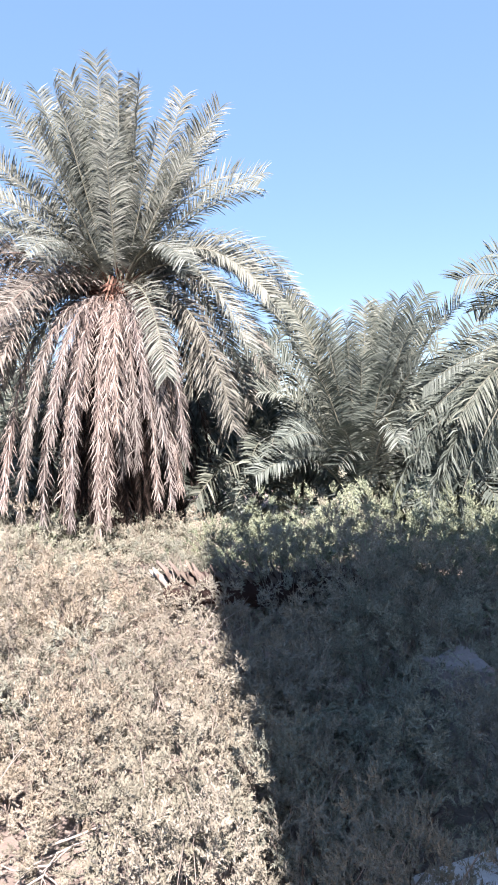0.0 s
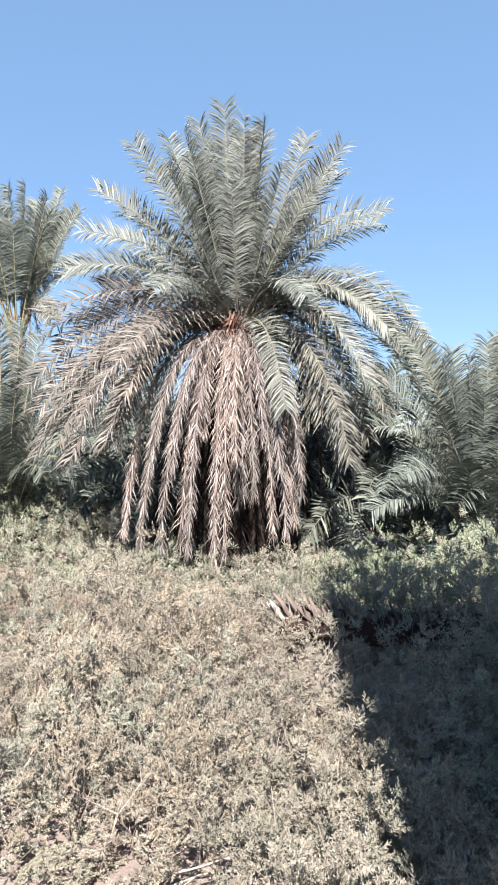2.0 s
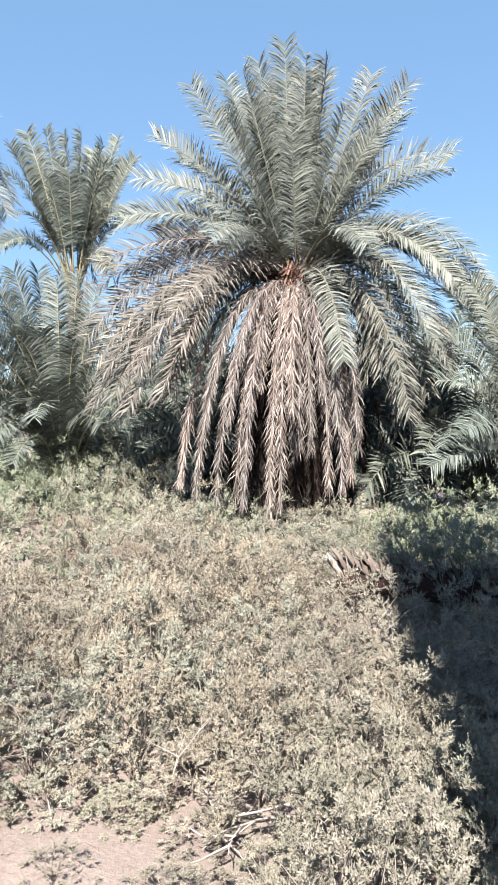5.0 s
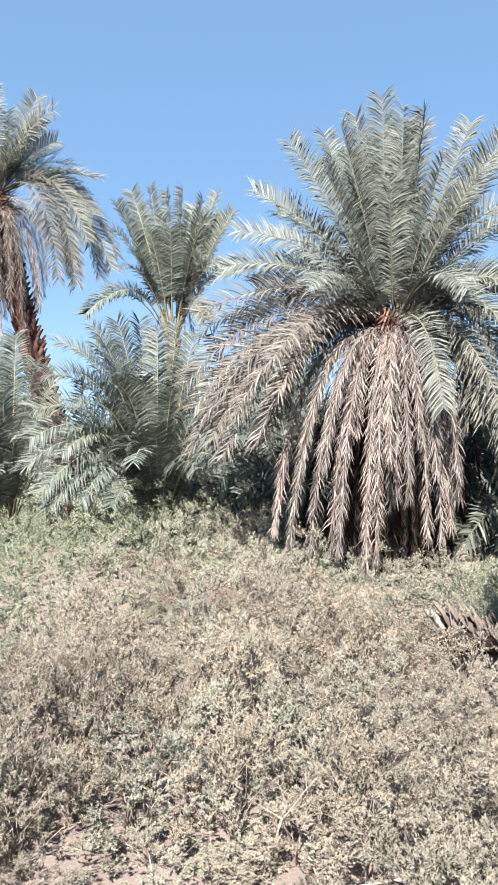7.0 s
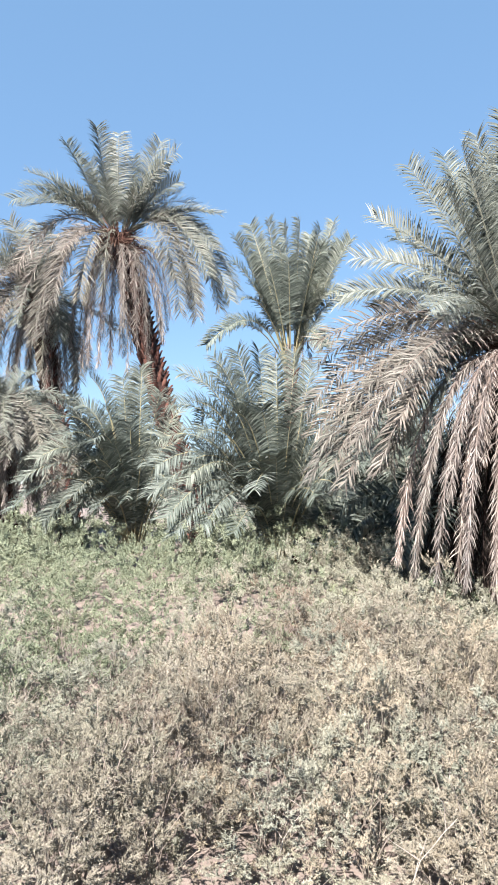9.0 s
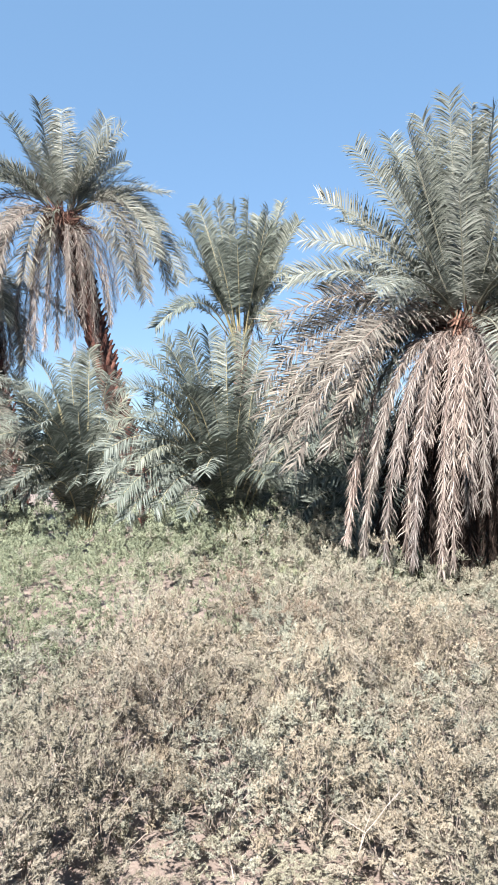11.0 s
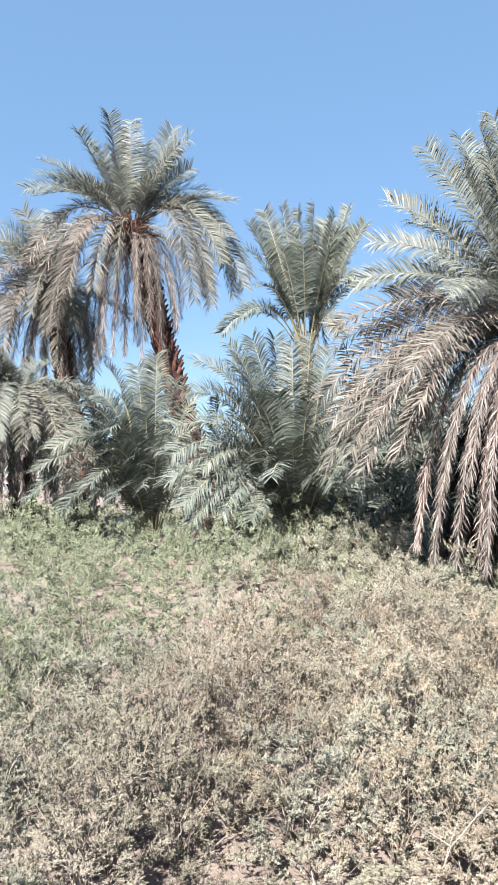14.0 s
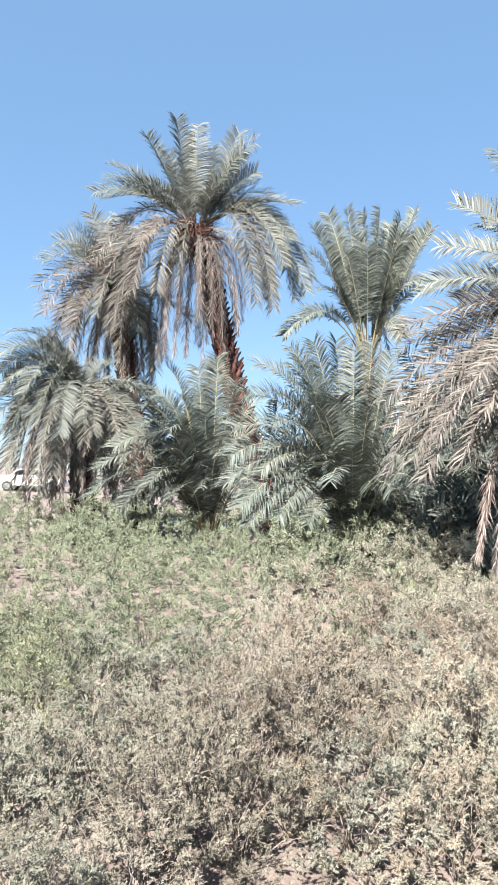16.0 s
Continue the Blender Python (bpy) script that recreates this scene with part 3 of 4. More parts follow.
make_palm("tall leaning date palm with red-brown trunk and dry skirt", 15, (-9.42, 11.56, 6.80), (-7.7, 12.4), [
    (-0.34, -0.41, 2.41, 0.00), (0.09, -0.18, 2.26, 0.00), (-0.95, -0.69, 2.05, 0.14), (0.59, 0.69, 2.33, 0.14), (1.03, 0.39, 1.66, 0.23), (1.10, 0.68, 1.32, 0.33),
    (1.76, 0.98, 0.60, 0.56), (-1.55, -1.14, 1.33, 0.48), (-1.38, -1.40, 0.93, 0.61), (-1.42, -1.72, 0.50, 0.69), (1.78, 1.10, -0.18, 1.40), (1.87, 0.69, -0.89, 1.59),
    (1.75, 0.50, -1.82, 2.03), (1.88, 1.62, -1.21, 1.92), (0.73, -0.32, 0.99, 0.09), (0.13, -0.67, 1.00, 0.14), (-0.20, -0.96, 0.62, 0.36), (1.87, 1.16, -1.49, 2.10)] + [
    (-1.18, -1.61, -1.80, 1.37), (-0.78, -1.64, -2.53, 1.57), (0.11, -1.34, -1.69, 1.09), (-0.38, -1.52, -1.66, 1.32), (-1.72, -1.31, -0.85, 1.43), 
    (-1.33, -0.77, -1.97, 1.68), (1.61, 0.05, -1.80, 1.77)], [
    (-0.41, -0.60, -2.86, 1.39), (-0.10, -0.73, -2.67, 1.36), (0.11, -0.68, -2.82, 1.35), (0.22, -0.46, -2.80, 1.36), (0.56, -0.58, -2.54, 1.33), (0.93, -0.17, -2.73, 1.12),
    (0.89, -0.45, -2.49, 1.10), (0.89, 0.41, -2.23, 1.16), (0.66, -0.62, -2.05, 0.88), (-0.85, -0.46, -2.33, 1.43), (-1.02, -0.08, -3.04, 1.47), (0.36, -0.86, -2.29, 1.10),
    (0.71, 0.77, -1.79, 1.19)], 0.25, 0.19, leaflet=0.40, bare=0.22, fill=(6, 0.2, 1.2, 2.1), dome=(4, 1.3, 1.8, -1.7, -0.5), skirt=(10, 0.2, 0.5, 4.2), dome_arch=0.3, faded=0.1, thick=0.9)

make_palm("date palm with a ragged crown of drooping half-dry fronds", 16, (-11.20, 11.20, 5.45), (-10.5, 11.6), [
    (-0.66, -0.39, 1.99, 0.51), (0.09, -0.19, 1.87, 0.39), (-0.55, -1.01, 1.43, 0.64), (-1.05, -0.98, 1.23, 0.75), (-1.00, -1.39, 0.65, 0.98), (-0.98, -1.53, 0.02, 1.22),
    (-0.83, -1.49, -0.56, 1.22), (-0.48, -1.40, -1.17, 1.44), (-0.18, -1.35, -1.65, 1.42), (0.10, 0.51, 1.77, 0.41), (-0.02, -1.18, 0.34, 0.95), (0.44, -1.12, -0.64, 0.93),
    (0.07, -1.37, -0.99, 1.17), (0.88, -0.26, -0.88, 1.18), (0.36, -0.77, 0.74, 0.47), (-0.39, -1.44, 0.10, 0.95)], [
    (-0.12, -1.13, -2.21, 1.19), (0.15, -1.13, -2.46, 1.18), (0.24, -0.89, -2.09, 1.18), (0.32, -0.67, -1.48, 1.19), (0.54, 0.24, -1.62, 0.98), (0.45, 0.69, -1.71, 1.01),
    (0.17, -0.53, -2.17, 0.97), (-0.51, -0.97, -2.06, 1.22), (0.03, -0.83, -2.66, 1.20)],
    0.25, 0.2, leaflet=0.42, fill=(8, 0.1, 1.0, 1.9), dome=(12, 1.2, 1.8, -1.9, 0.2), skirt=(14, 0.3, 0.7, 3.2), dome_arch=0.45, faded=0.3)

make_palm("low date palm with long drooping fronds and dry skirt", 17, (-9.79, 8.90, 3.06), (-9.7, 9.05), [
    (-0.71, -1.16, 0.98, 0.82), (-0.70, -1.49, 0.44, 1.01), (-0.93, -1.63, -0.13, 1.22), (-0.62, -1.72, -0.81, 1.39), (-0.20, -1.47, -1.50, 1.56), (0.00, -1.38, -1.71, 1.55),
    (0.37, -1.25, -1.74, 1.52), (0.61, -1.11, -1.58, 1.32), (0.76, 0.21, -0.98, 1.01), (0.88, -0.23, -1.36, 1.17), (0.10, -1.42, -0.17, 0.96), (0.43, -1.33, -0.72, 1.13),
    (0.81, -1.19, -0.90, 0.93), (-0.15, -1.42, -0.90, 1.37), (-0.69, -0.18, 0.62, 0.43), (0.44, 0.73, -0.60, 0.84), (-0.87, -0.55, 0.89, 0.64), (0.06, 0.50, 0.66, 0.21)], [
    (0.63, -0.64, -1.81, 1.16), (0.80, -0.61, -1.72, 1.15), (0.78, -0.35, -1.53, 1.17), (0.66, -0.91, -1.72, 1.14), (0.53, -1.21, -1.62, 1.32), (0.96, -0.73, -1.07, 0.76),
    (0.85, -0.99, -1.08, 0.75), (0.18, -1.32, -1.63, 1.54), (0.63, 0.21, -1.73, 1.22)],
    0.20, 0.17, dome=(34, 1.2, 1.9, -1.9, 0.0), skirt=(44, 0.4, 1.2, 0.8), dome_arch=0.5, thick=0.9)

make_palm("young date palm clump with tangled erect grey-green fronds", 18, (1.72, 8.70, 1.60), (1.72, 8.70), [
    (-0.31, 0.25, 1.47, 0.06), (-0.17, -0.18, 1.34, 0.00), (-0.51, -0.23, 1.31, 0.11), (0.12, 0.08, 1.56, 0.00), (0.53, -0.21, 1.59, 0.08), (0.40, 0.23, 1.58, 0.06),
    (0.91, 0.00, 1.66, 0.14), (0.68, -0.45, 1.29, 0.14), (1.22, -0.40, 1.44, 0.28), (-0.92, 0.01, 1.67, 0.28), (-1.19, 0.32, 1.67, 0.37), (-1.46, -0.17, 1.09, 0.41),
    (-1.32, -0.47, 0.46, 0.39), (-1.40, -0.87, -0.55, 0.37), (-0.70, -0.61, 0.75, 0.13), (-0.09, -0.80, 0.84, 0.00), (0.23, -0.76, 0.70, 0.08), (0.64, -0.65, 0.70, 0.19),
    (-1.02, -0.99, -0.13, 0.37), (-0.42, -1.15, -0.03, 0.07), (0.32, -1.08, -0.06, 0.25)], [],
    0.2, 0.16, ERECT, 0.34, fill=(5, 0.5, 1.3, 1.5), dome=(7, 0.9, 1.4, -0.9, 0.3), trunk=False, drop=1.1, reach=0.34, spread=14.0, bare=0.22, thick=0.3)

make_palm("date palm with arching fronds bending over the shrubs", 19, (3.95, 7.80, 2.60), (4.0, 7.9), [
    (-1.26, 0.28, 0.64, 0.54), (-0.91, 0.58, 0.33, 0.56), (-1.72, 0.20, -0.63, 0.15), (-1.57, 0.47, -0.35, 0.15), (-1.99, 0.05, -1.27, 0.15), (-2.11, -0.13, -1.74, 0.15), (-1.86, -0.39, -1.96, 0.15), (-1.67, -0.34, -1.66, 0.15), (-0.75, 0.53, 1.01, 0.42), (-1.57, -0.57, -2.05, 0.15), (-1.32, -0.76, -1.42, 0.15), (-1.48, -0.39, -1.01, 0.15)], [], 0.24, 0.2, SHADED, fill=(3, 0.5, 1.2, 1.5), skirt=(6, 0.4, 0.7, 0.6), thick=0.0, roll=65.0)

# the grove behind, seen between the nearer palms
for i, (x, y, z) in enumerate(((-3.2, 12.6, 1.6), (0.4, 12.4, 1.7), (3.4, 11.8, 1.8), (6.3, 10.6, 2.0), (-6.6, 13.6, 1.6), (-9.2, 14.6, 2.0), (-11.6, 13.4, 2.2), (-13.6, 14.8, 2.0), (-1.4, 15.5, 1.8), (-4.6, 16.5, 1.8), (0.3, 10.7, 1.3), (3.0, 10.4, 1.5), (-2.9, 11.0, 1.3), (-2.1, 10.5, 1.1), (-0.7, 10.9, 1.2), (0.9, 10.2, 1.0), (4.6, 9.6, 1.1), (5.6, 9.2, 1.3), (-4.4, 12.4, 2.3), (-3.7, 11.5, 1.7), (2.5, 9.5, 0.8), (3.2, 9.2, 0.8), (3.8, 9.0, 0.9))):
    make_palm("bushy date palm in the shade of the grove", 40 + i, (x, y, z), (x, y), [], [], 0.25, 0.2, SHADED, 0.38, 0.03, pitch=0.045, fill=(14, 0.1, 1.2, 2.0), dome=(26, 1.4, 2.2, -1.2, 0.4), trunk=False, drop=z * 0.5)


# ---------------------------------------------------------------- shrubs
def sprigs(rng, P, D, F, length, leaves, size, wide):
    """Leafy shoots: small narrow leaves set in a spiral round an axis from P towards D."""
    n = len(P)
    t = np.linspace(0.1, 1.0, leaves)
    S = unit(np.cross(D, F + 0.01))
    N = np.cross(S, D)
    turn = (np.arange(leaves) * 2.39996)[None] + rng.uniform(0, 6.28, (n, 1))
    ln = np.asarray(length).reshape(-1, 1, 1)
    root = P[:, None] + D[:, None] * (t[None, :, None] * ln)
    ring = S[:, None] * np.cos(turn)[..., None] + N[:, None] * (0.55 * np.sin(turn))[..., None]
    rise = np.interp(t, [0, 1], [0.25, 1.1])[None, :, None]
    out = unit(ring + D[:, None] * rise + rng.normal(0, 0.12, (n, leaves, 3)))
    taper = np.interp(t, [0, 0.5, 1], [0.85, 1.0, 0.7])[None, :, None]
    L = size * taper * rng.uniform(0.8, 1.2, (n, leaves, 1))
    up = unit(0.45 * D[:, None] + np.array([0.02, -0.35, 0.70]) + rng.normal(0, 0.30, (n, leaves, 3)))     # blades turn to the light
    W = unit(np.cross(out, up)) * L * wide
    return np.stack([root - W * 0.35, root + out * L * 0.55 + W, root + out * L, root + out * L * 0.45 - W], 2)


def shrub_arrays(rng, radius, height, count, leaves, size, long, wide=0.23, stems=11):
    """A spreading mound: sprigs crowd its surface, a few lie deeper; bent stems carry them."""
    tubes = []
    for i in range(stems):
        a = i * 2.39996 + rng.uniform(-0.4, 0.4)
        r = radius * math.sqrt((i + 0.6) / stems) * rng.uniform(0.7, 1.15)
        h = height * (1 - 0.6 * (r / radius) ** 2) * rng.uniform(0.75, 1.05)
        end = np.array([math.cos(a) * r, math.sin(a) * r, max(h, 0.05)])
        mid = np.array([math.cos(a) * r * 0.45, math.sin(a) * r * 0.45, h * 0.75]) + rng.normal(0, 0.05, 3)
        u = np.linspace(0, 1, 6)[:, None]
        line = 2 * u * (1 - u) * mid + u ** 2 * end + rng.normal(0, 0.012, (6, 3)) * np.array([1, 1, 0.3])
        tubes.append(tube(line, np.linspace(0.0042, 0.0014, 6), 3))
    each = 11
    tufts = count // each
    a = np.arange(tufts) * 2.39996 + rng.normal(0, 0.25, tufts)
    q = np.sqrt((np.arange(tufts) + 0.5) / tufts) * rng.uniform(0.93, 1.07, tufts)
    lobes = 1 + 0.16 * np.sin(3 * a + rng.uniform(0, 6)) + 0.10 * np.sin(7 * a + rng.uniform(0, 6))
    x, y = np.cos(a) * q * radius * lobes, np.sin(a) * q * radius * lobes
    bump = 1 + 0.30 * np.sin(13 * x + rng.uniform(0, 6)) * np.sin(11 * y + rng.uniform(0, 6)) + rng.normal(0, 0.13, tufts)
    z = height * np.clip(1 - 0.9 * np.clip(q, 0, 1) ** 2.4, 0.03, 1) * bump
    deep = rng.random(tufts) ** 3
    C = np.stack([x, y, np.maximum(z * (1 - 0.45 * deep), 0.015)], -1)
    A = unit(np.stack([x / radius * q * 0.9, y / radius * q * 0.9, np.full(tufts, 0.55)], -1) + rng.normal(0, 0.22, (tufts, 3)))
    A, C = np.repeat(A, each, 0), np.repeat(C, each, 0)
    n = len(A)
    D = unit(A + unit(rng.normal(0, 1, (n, 3))) * rng.uniform(0.5, 1.3, n)[:, None])
    F = unit(A + rng.normal(0, 0.2, (n, 3)))
    ln = long * rng.uniform(0.55, 1.15, n)
    return gather(tubes), sprigs(rng, C + D * 0.01 + rng.normal(0, 0.007, (n, 3)), D, F, ln, leaves, size, wide)


def foliage_mesh(name, v, lm):
    """Leaves as small pointed blades."""
    v = v.reshape(-1, 4, 3)
    w = (v[:, 1] - v[:, 3]) * 0.5
    root = v[:, 0] + w * 0.25
    v = np.stack([root - w, root + w, v[:, 2]], 1)
    return blades_mesh(name, v.reshape(-1, 3), NO_QUADS, np.arange(len(v) * 3).reshape(-1, 3), lm)


def make_shrub(label, seed, leaf_mat, radius=0.34, height=0.52, count=520, leaves=11, size=0.022, long=0.06):
    rng = np.random.default_rng(seed)
    (tv, tq), lv = shrub_arrays(rng, radius, height, count, leaves, size, long)
    shrub = tagged(new("desert_shrub"), label, "shrub", "shrubs of the thicket")
    link("branching", blades_mesh("branching", tv, tq, NO_TRIS, M_STEM), shrub)
    link("foliage", foliage_mesh("foliage", lv, leaf_mat), shrub)
    return shrub


def zone(rng, x, y):
    """Which foliage grows at a place: green by the palms and to the west, dry in the middle."""
    n = noise.noise(Vector((x * 0.7, y * 0.7, 3.1))) + 0.5 * noise.noise(Vector((x * 2.1, y * 2.1, 7.7))) + rng.normal(0, 0.18)
    green = 0.0 + 1.0 * min(1.0, max(-0.3, (-2.3 - 0.17 * y - x) / 0.9))
    if y > 6.2:
        green += 0.6
    if x > 0.5 and y < 6.2:
        green += 0.2
    if x > -0.2 and y > 5.5:
        green += 0.9
    g = green + n
    return 2 if g > 0.75 else 1 if g > 0.0 else 0 if g > -0.75 else 3


def on_slab(x, y):
    """The concrete slab and a strip beside it."""
    c, sn = math.cos(radians(22)), math.sin(radians(22))
    u, v = (x - 0.97) * c + (y - 1.53) * sn, (y - 1.53) * c - (x - 0.97) * sn
    return -0.25 < u < 2.8 and -0.6 < v < 0.82


def bare(x, y):
    """Open soil near the path."""
    return ((x + 0.90) / 0.72) ** 2 + ((y - 2.36) / 0.46) ** 2 < 1 or (y < 2.4 and -1.75 < x < -0.05) or ((x - 1.22) / 0.32) ** 2 + ((y - 3.42) / 0.36) ** 2 < 1 or ((x - 0.05) / 0.80) ** 2 + ((y - 5.18) / 0.42) ** 2 < 1 or on_slab(x, y)


PROTO = []
for z, (label, lm) in enumerate((("dry beige desert shrub with fine feathery leaves", M_SH_DRY), ("grey-green desert shrub with small leaves", M_SH_GREY), ("green leafy low desert shrub", M_SH_GREEN), ("withered brown desert shrub with bare twigs", M_SH_BROWN))):
    PROTO.append([make_shrub(label, 100 + 10 * z + k, lm, count=(700, 700, 720, 560)[z], leaves=12, size=0.0150, long=0.05) for k in range(2)]
                 + [make_shrub(label, 104 + 10 * z + k, lm, count=(520, 520, 540, 420)[z], leaves=11, size=0.0175, long=0.062) for k in range(2)]
                 + [make_shrub(label, 107 + 10 * z, lm, count=(860, 860, 880, 700)[z], leaves=14, size=0.0130, long=0.046)])

rng = np.random.default_rng(5)
places = []
tries = 0
while len(places) < 250 and tries < 20000:
    tries += 1
    a, d = radians(rng.uniform(-58, 25)), math.sqrt(rng.uniform(1.75 ** 2, 6.4 ** 2))
    x, y = d * math.sin(a), d * math.cos(a)
    gap = 0.17 + 0.025 * d
    if bare(x, y) or (d < 4.6 and noise.noise(Vector((x * 1.7, y * 1.7, 9.4))) > 0.36) or any((x - p) ** 2 + (y - q) ** 2 < gap * gap for p, q in places):
        continue
    places.append((x, y))
used = set()
for x, y in places:
    kind, k = zone(rng, x, y), int(rng.integers(2)) + (2 if math.hypot(x, y) > 3.9 else 0)
    if math.hypot(x, y) < 3.5:
        k = 4
    src = PROTO[kind][k]
    mound = 1.0 + 0.30 * noise.noise(Vector((x * 0.8, y * 0.8, 0.4))) + 0.42 * noise.noise(Vector((x * 2.3, y * 2.3, 1.4))) + rng.normal(0, 0.19)
    if x > -0.1 and y > 5.6:
        mound *= 1.35
    s = rng.uniform(0.85, 1.15)
    m = Matrix.Translation((x, y, float(relief(x, y)) - 0.01)) @ Matrix.Rotation(rng.uniform(0, 6.28), 4, "Z") @ Matrix.Diagonal((s, s, s * mound, 1))
    if (kind, k) not in used:
        used.add((kind, k))
        src.matrix_world = m
    else:
        c = copy_thing(src, m)
        c.scale = (s, s, s * mound)
for kind in range(4):                          # a last one of each sort stands at the back
    for k in range(5):
        if (kind, k) not in used:
            x, y = -4.6 + 0.9 * kind, 5.2 + 0.5 * k
            PROTO[kind][k].location = (x, y, float(relief(x, y)) - 0.01)


def undergrowth():
    """The far part of the thicket, up to the palms and out to the open side."""
    rng = np.random.default_rng(8)
    banks = {0: [], 1: [], 2: [], 3: []}
    protos = [shrub_arrays(rng, 0.5, 0.56, 230, 9, 0.022, 0.072)[1] for _ in range(4)]
    coarse = [shrub_arrays(rng, 0.6, 0.60, 150, 8, 0.031, 0.10)[1] for _ in range(3)]
    n = 0
    while n < 450:
        a = radians(rng.uniform(-62, 30)) if n < 335 else radians(rng.uniform(-24, 28))
        d = math.sqrt(rng.uniform(5.9 ** 2, 24 ** 2)) if rng.random() < 0.35 else math.sqrt(rng.uniform(5.9 ** 2, 10.5 ** 2))
        x, y = d * math.sin(a), d * math.cos(a)
        limit = 12.0 if a > radians(-18) else 16.0 if a > radians(-45) else 24
        if d > limit:
            continue
        v = (protos[int(rng.integers(4))] if d < 10 else coarse[int(rng.integers(3))]).reshape(-1, 3)
        t, s = rng.uniform(0, 6.28), rng.uniform(0.9, 1.25)
        c, sn = math.cos(t), math.sin(t)
        hs = s * (1.0 + 0.1 * (x < -3) + 0.3 * (x > 0.8 and 6.6 < y < 9.5) + 0.25 * noise.noise(Vector((x * 0.5, y * 0.5, 0.4))))
        w = np.stack([(v[:, 0] * c - v[:, 1] * sn) * s + x, (v[:, 0] * sn + v[:, 1] * c) * s + y, v[:, 2] * hs + float(relief(x, y))], -1)
        banks[zone(rng, x, y)].append(w)
        n += 1
    n = 0
    while n < 220:
        a, d = radians(rng.uniform(-62, -12)), math.sqrt(rng.uniform(9.2 ** 2, 17.5 ** 2))
        x, y = d * math.sin(a), d * math.cos(a)
        v = coarse[int(rng.integers(3))].reshape(-1, 3)
        t, s = rng.uniform(0, 6.28), rng.uniform(1.0, 1.35)
        c, sn = math.cos(t), math.sin(t)
        w = np.stack([(v[:, 0] * c - v[:, 1] * sn) * s + x, (v[:, 0] * sn + v[:, 1] * c) * s + y, v[:, 2] * s * rng.uniform(0.9, 1.15) + float(relief(x, y))], -1)
        banks[zone(rng, x, y)].append(w)
        n += 1
    words = ("dry", "grey-green", "green", "withered brown")
    for z, lm in enumerate((M_SH_DRY, M_SH_GREY, M_SH_GREEN, M_SH_BROWN)):
        if banks[z]:
            tagged(link("undergrowth", foliage_mesh("undergrowth", np.concatenate(banks[z]), lm)), words[z] + " low undergrowth in front of the palms", "undergrowth", kind="stuff")


undergrowth()

# concrete edge beside the thicket
bm = bmesh.new()
box(bm, (0.0, 0.0, 0.0), (2.6, 0.7, 0.24), 0.02)
me = bpy.data.meshes.new("concrete_kerb")
bm.to_mesh(me)
bm.free()
me.materials.append(M_CONCRETE)
kerb = tagged(link("concrete_kerb", me), "weathered grey concrete slab edge lying in shade", "concrete slab")
kerb.matrix_world = pose(0.97, 1.53, -0.03, 0, 0, 22)

# small plants on the open soil
rng = np.random.default_rng(21)
for i in range(9):
    x, y = -0.95 + rng.uniform(-0.6, 0.6), 2.5 + rng.uniform(-0.45, 0.4)
    s = rng.uniform(0.35, 0.6)
    c = copy_thing(PROTO[int(rng.integers(0, 2))][int(rng.integers(2))], Matrix.Translation((x, y, float(relief(x, y)) - 0.005)) @ Matrix.Rotation(rng.uniform(0, 6.28), 4, "Z"))
    c.scale = (s, s, s * 0.5)


# ---------------------------------------------------------------- small things
def twig_line(rng, start, heading, length, wobble=0.06, n=7):
    p = [np.array(start, float)]
    d = np.array(heading, float)
    for _ in range(n - 1):
        d = unit(d + rng.normal(0, wobble * 3, 3) * np.array([1, 1, 0.4]))
        p.append(p[-1] + d * length / (n - 1))
    return np.array(p)


def dry_branch(seed, x, y, turn, length, lift=0.03, label="bleached bare branch lying on dry soil"):
    """A fallen branch with forks, lying on the ground."""
    rng = np.random.default_rng(seed)
    ob = tagged(new("fallen_branch"), label, "branch", "fallen branches")
    ob.location = (x, y, float(relief(x, y)) + lift)
    h = np.array([math.cos(radians(turn)), math.sin(radians(turn)), 0.06])
    line = twig_line(rng, (0, 0, 0), h, length)
    v, q = tube(line, np.linspace(0.0055, 0.002, len(line)), 6)
    stem = blades_mesh("stem", v, q, NO_TRIS, M_DEADWOOD)
    stem.shade_smooth()
    link("stem", stem, ob)
    for k in (2, 3, 4, 5):
        side = rng.choice([-1, 1]) * rng.uniform(0.4, 0.9)
        d = np.array([h[0] - side * h[1], h[1] + side * h[0], rng.uniform(0.05, 0.5)])
        b = twig_line(rng, line[k], unit(d), length * rng.uniform(0.25, 0.5), 0.08, 5)
        v, q = tube(b, np.linspace(0.005, 0.0018, 5), 5)
        link("twig", blades_mesh("twig", v, q, NO_TRIS, M_DEADWOOD), ob)


for i, (x, y, turn, length) in enumerate(((-0.62, 2.62, 15, 0.55), (-0.30, 2.70, 200, 0.5), (-0.85, 2.95, -20, 0.6), (-1.25, 3.05, 170, 0.45), (-0.1, 2.55, 80, 0.4))):
    dry_branch(60 + i, x, y, turn, length, 0.06)


